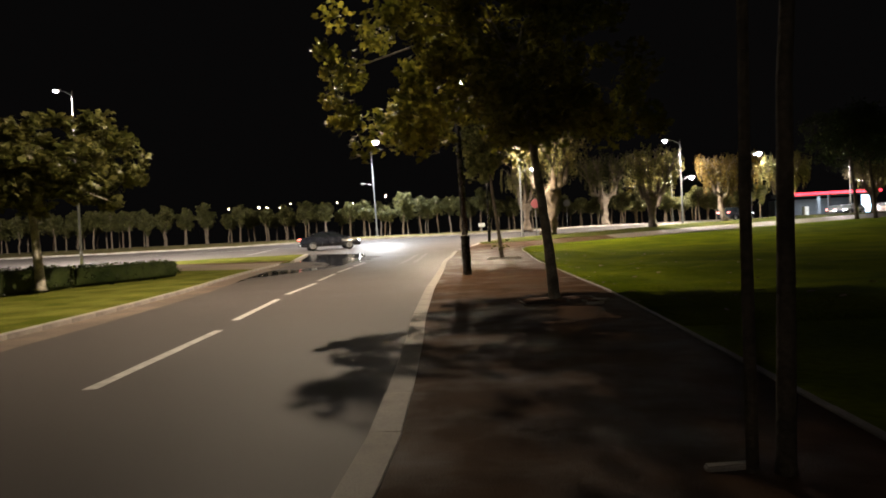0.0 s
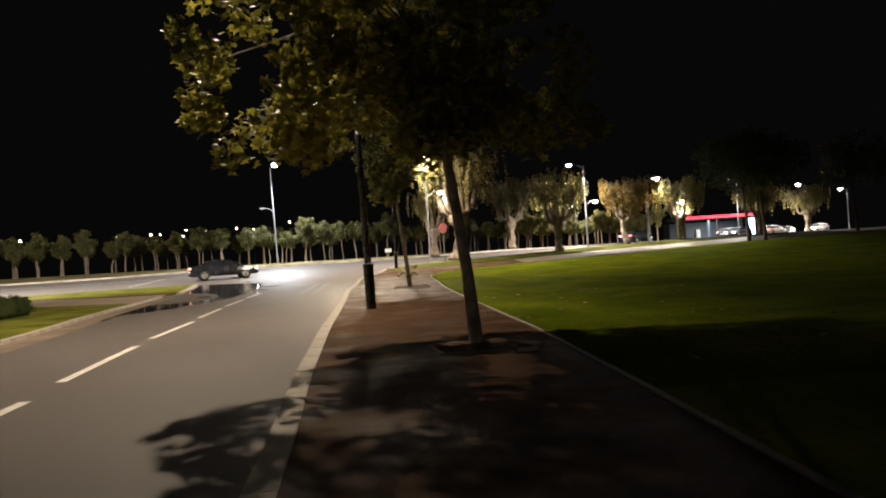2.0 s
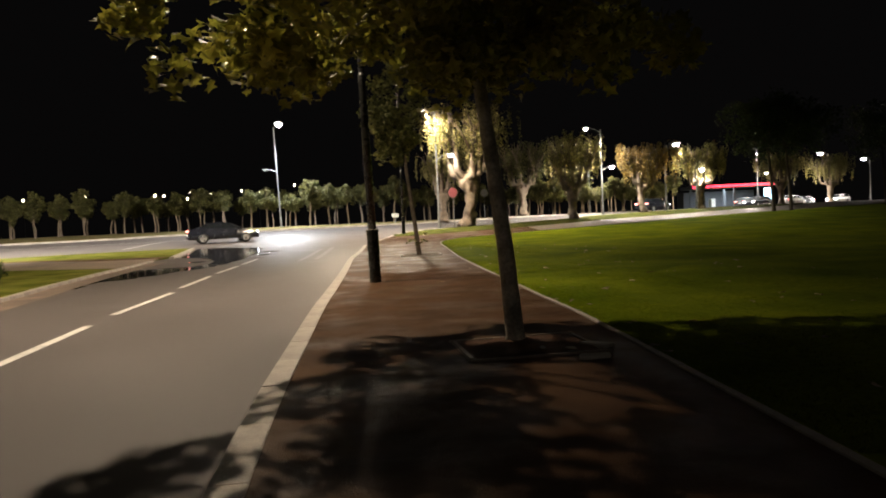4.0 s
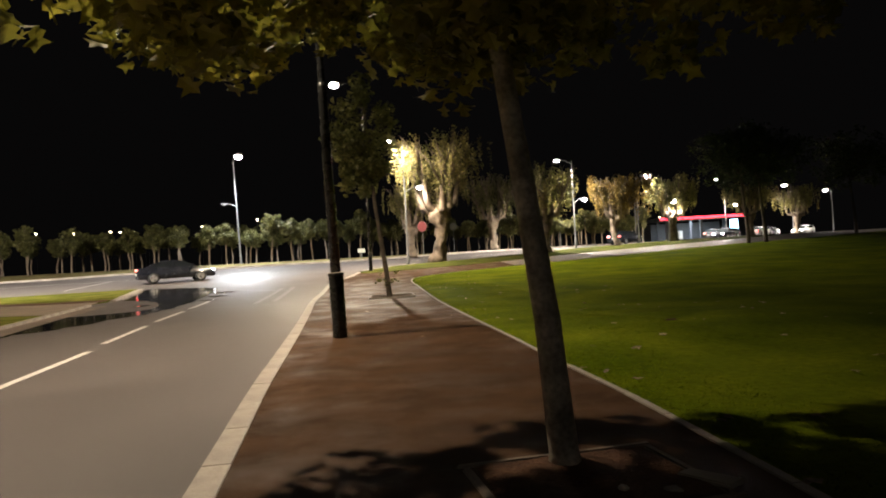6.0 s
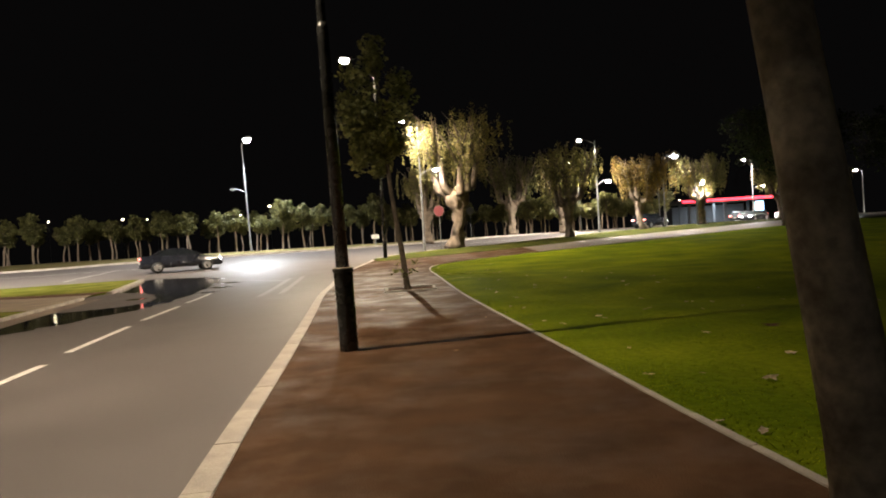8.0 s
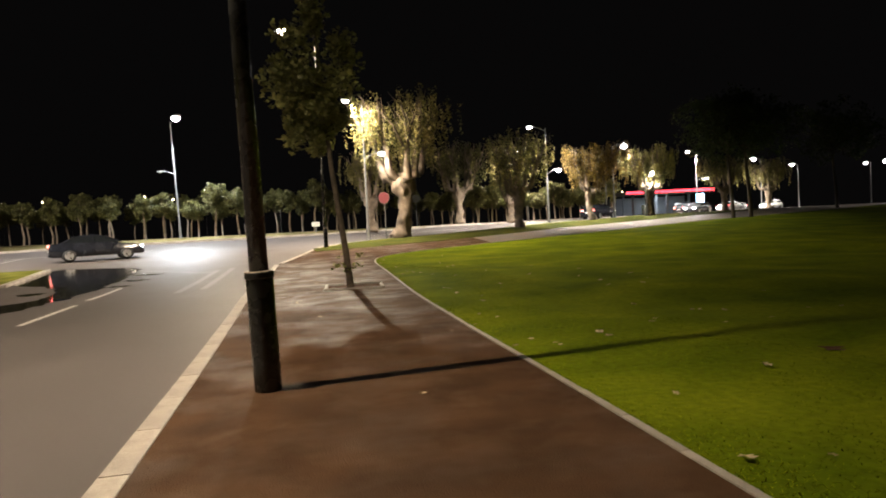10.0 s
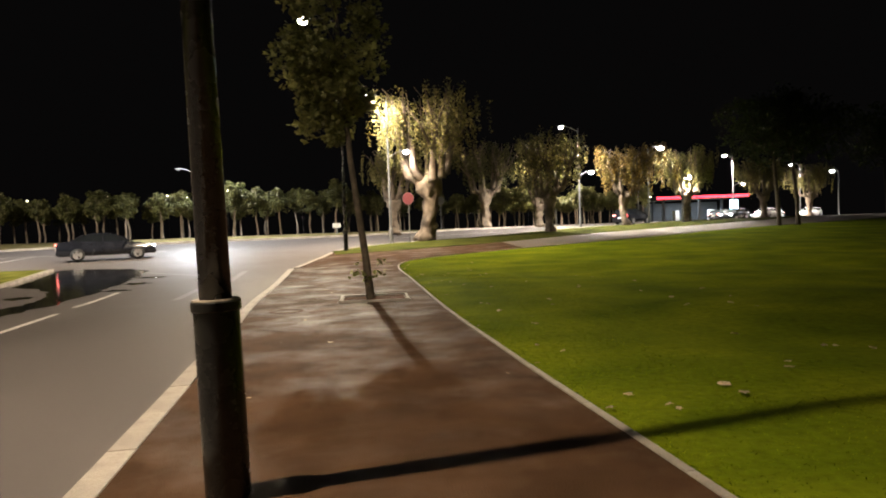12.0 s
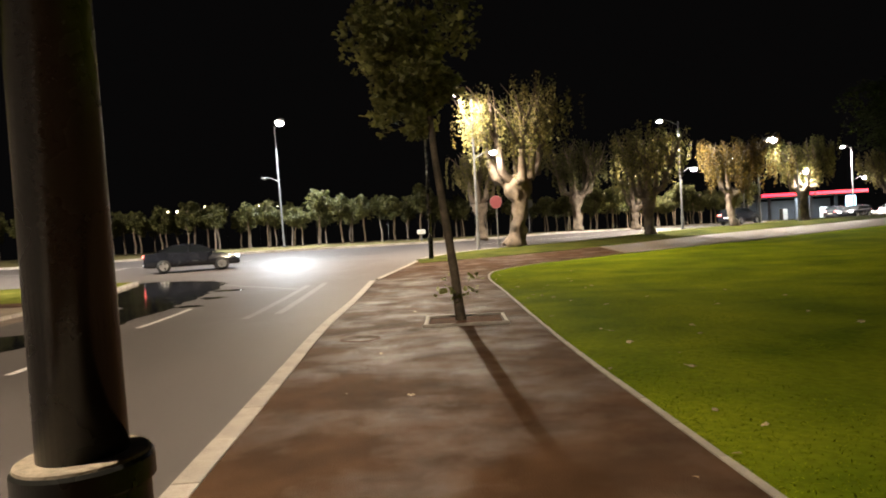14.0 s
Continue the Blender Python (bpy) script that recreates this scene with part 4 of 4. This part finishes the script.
for x, y, hh, w in ((62, 104, 7.5, 26000), (74, 112, 7.0, 0), (84, 104, 6.5, 26000), (96, 122, 7.5, 0), (110, 126, 7.0, 0), (126, 138, 7.5, 0)):
    road_lamp(x, y, hh, 1.0, 180, w, COOL, "far street lamp along the main road", size=2.0)
# distant lamps beyond the trees
rng = random.Random(15)
for x, hgt in ((-58.3, 8.7), (-56.2, 8.0), (-50.6, 9.0), (-39.1, 8.9), (-37.3, 8.5), (-22.4, 7.7), (-14.4, 8.5), (25.8, 6.7), (36.9, 6.45), (30.7, 6.5), (38.4, 9.7), (39.3, 10.1), (66.4, 5.9), (4.9, 8.1), (-80.3, 9.4),
               (-63.9, 9.0), (-61.7, 8.9), (-55.4, 9.6), (-43.2, 9.3), (-30.5, 10.2), (-72.0, 9.0), (-95.0, 9.2), (-110.0, 9.5)):
    y = 165
    t = thing("distant_lamp", pose(x, y, 1.45), "tiny distant lamp beyond the row of trees", "street lamp", "distant lamps")
    bm = bmesh.new()
    round_pole(bm, 0, hgt, 0.07, 0.05, 6)
    part("pole", bm, M_BLACK, t)
    bm = bmesh.new()
    bmesh.ops.create_icosphere(bm, subdivisions=1, radius=rng.choice((0.16, 0.2, 0.3)), matrix=Matrix.Translation((0, 0, hgt)))
    part("lens", bm, rng.choice((G_FAR, G_FAR, G_WARM)), t)

# ---------- grass, fallen leaves ----------
rng = np.random.default_rng(6)
n = 90000
yy = 8 + 36 * rng.random(n) ** 1.4
edge = np.interp(yy, [p[1] for p in LAWN_EDGE if p[1] < 44], [p[0] for p in LAWN_EDGE if p[1] < 44])
xx = edge + -0.03 + 3.0 * rng.random(n) ** 1.7
zz = np.array([H(b) + relief(a, b) for a, b in zip(xx.tolist(), yy.tolist())]) - 0.012
hh = rng.uniform(0.007, 0.017, n)
ang = rng.random(n) * 6.283
lean = rng.normal(0, 0.02, (n, 2))
w = 0.005
v = np.stack([np.stack([xx + w * np.cos(ang), yy + w * np.sin(ang), zz], 1), np.stack([xx - w * np.cos(ang), yy - w * np.sin(ang), zz], 1),
              np.stack([xx + lean[:, 0], yy + lean[:, 1], zz + hh], 1)], 1).reshape(-1, 3)
me = bpy.data.meshes.new("grass_blades")
me.from_pydata(v.tolist(), [], np.arange(3 * n).reshape(-1, 3).tolist())
me.materials.append(M_BLADE)
me.shade_smooth()
me.normals_split_custom_set_from_vertices([(0.0, 0.0, 1.0)] * (3 * n))
tagged(new("grass_blades", me), "short green grass blades along the lawn's edge", "grass", kind="stuff")

rng = random.Random(9)
shapes = []
for k in range(4):
    bm = bmesh.new()
    c = bm.verts.new((0, 0, 0.012))
    ring = []
    for j in range(10):
        a = 2 * math.pi * j / 10
        r = (0.075 if j % 2 == 0 else 0.045) * rng.uniform(0.8, 1.15)
        ring.append(bm.verts.new((r * math.cos(a), r * math.sin(a) * 0.8, 0.012 + rng.uniform(-0.008, 0.03))))
    for j in range(10):
        bm.faces.new((c, ring[j], ring[(j + 1) % 10]))
    shapes.append(mesh_of("fallen_leaf", bm, M_FALLEN))
for k in range(130):
    y = 9 + 32 * rng.random()
    e = np.interp(y, [p[1] for p in LAWN_EDGE if p[1] < 44], [p[0] for p in LAWN_EDGE if p[1] < 44])
    if k % 9 == 0:
        x = e - rng.uniform(0.1, 3.2)
    else:
        x = e + 6.0 * rng.random() ** 1.6
    on_lawn = x > e
    z = H(y)
    if not on_lawn and x < -1.0:
        continue
    ob = new("fallen_leaf", rng.choice(shapes))
    ob.matrix_basis = pose(x, y, z + (0.012 + relief(x, y) if on_lawn else 0.002), rng.uniform(-12, 12), rng.uniform(-12, 12), rng.uniform(0, 360))
    s = rng.uniform(0.5, 1.15) * (1.0 if on_lawn else 0.6)
    ob.scale = (s, s, 0.5 * s)
    tagged(ob, "dry curled brown leaf lying on the lawn" if on_lawn else "dry curled brown leaf lying on the footway", "leaf", "fallen leaves")

# ---------- kerbs ----------
def kerb_line(name, line, inset, width, length, top, low, label, gap=0.0008, category="kerb"):
    """A run of single stones: each its own piece on shared mesh data."""
    t = tagged(new(name), label, category, kind="structure")
    datas = []
    for k in range(3):
        bm = bmesh.new()
        box(bm, 0, 0, 0, length - gap, width, top - low, 0.005)
        datas.append(mesh_of("kerbstone", bm, M_KERB))
    rng = random.Random(len(line))
    for x, y, a in along(offset(line, inset), length, length / 2):
        p = math.atan2(H(y + 0.5 * math.sin(a)) - H(y - 0.5 * math.sin(a)), 1.0)
        s = new("kerbstone", rng.choice(datas))
        s.parent = t
        s.matrix_basis = (Matrix.Translation((x, y, H(y) + (top + low) / 2 + rng.uniform(-0.002, 0.003))) @ Matrix.Rotation(a + rng.uniform(-.003, .003), 4, "Z")
                          @ Matrix.Rotation(-p, 4, "Y"))
    return t


k_end = next(i for i, p in enumerate(KERB) if p[1] > 41)
kerb_line("kerb", KERB[:k_end], -0.10, 0.20, 1.0, 0.010, -0.30, "pale concrete kerbstones between road and footway")
kerb_line("kerb_bend", KERB[k_end:], -0.10, 0.20, 1.0, 0.010, -0.30, "pale concrete kerbstones round the bend")
kerb_line("edging", [p for p in LAWN_EDGE if p[1] < 62], 0.02, 0.07, 0.8, 0.012, -0.2, "narrow concrete edging between footway and lawn")
kerb_line("kerb_island", ISLAND_FRONT, 0.1, 0.20, 1.0, -0.10, -0.32, "wide pale kerb of the grassed island")
kerb_line("kerb_nose", ISLAND_NOSE, 0.12, 0.24, 1.0, -0.09, -0.32, "pale kerb at the island's tip")
kerb_line("kerb_strip", STRIP_FAR[1:24], -0.1, 0.22, 1.4, 0.03, -0.3, "pale kerb along the grass strip")
kerb_line("kerb_far", FAR_KERB[6:34], 0.1, 0.25, 1.6, -0.03, -0.3, "pale kerb across the main road")
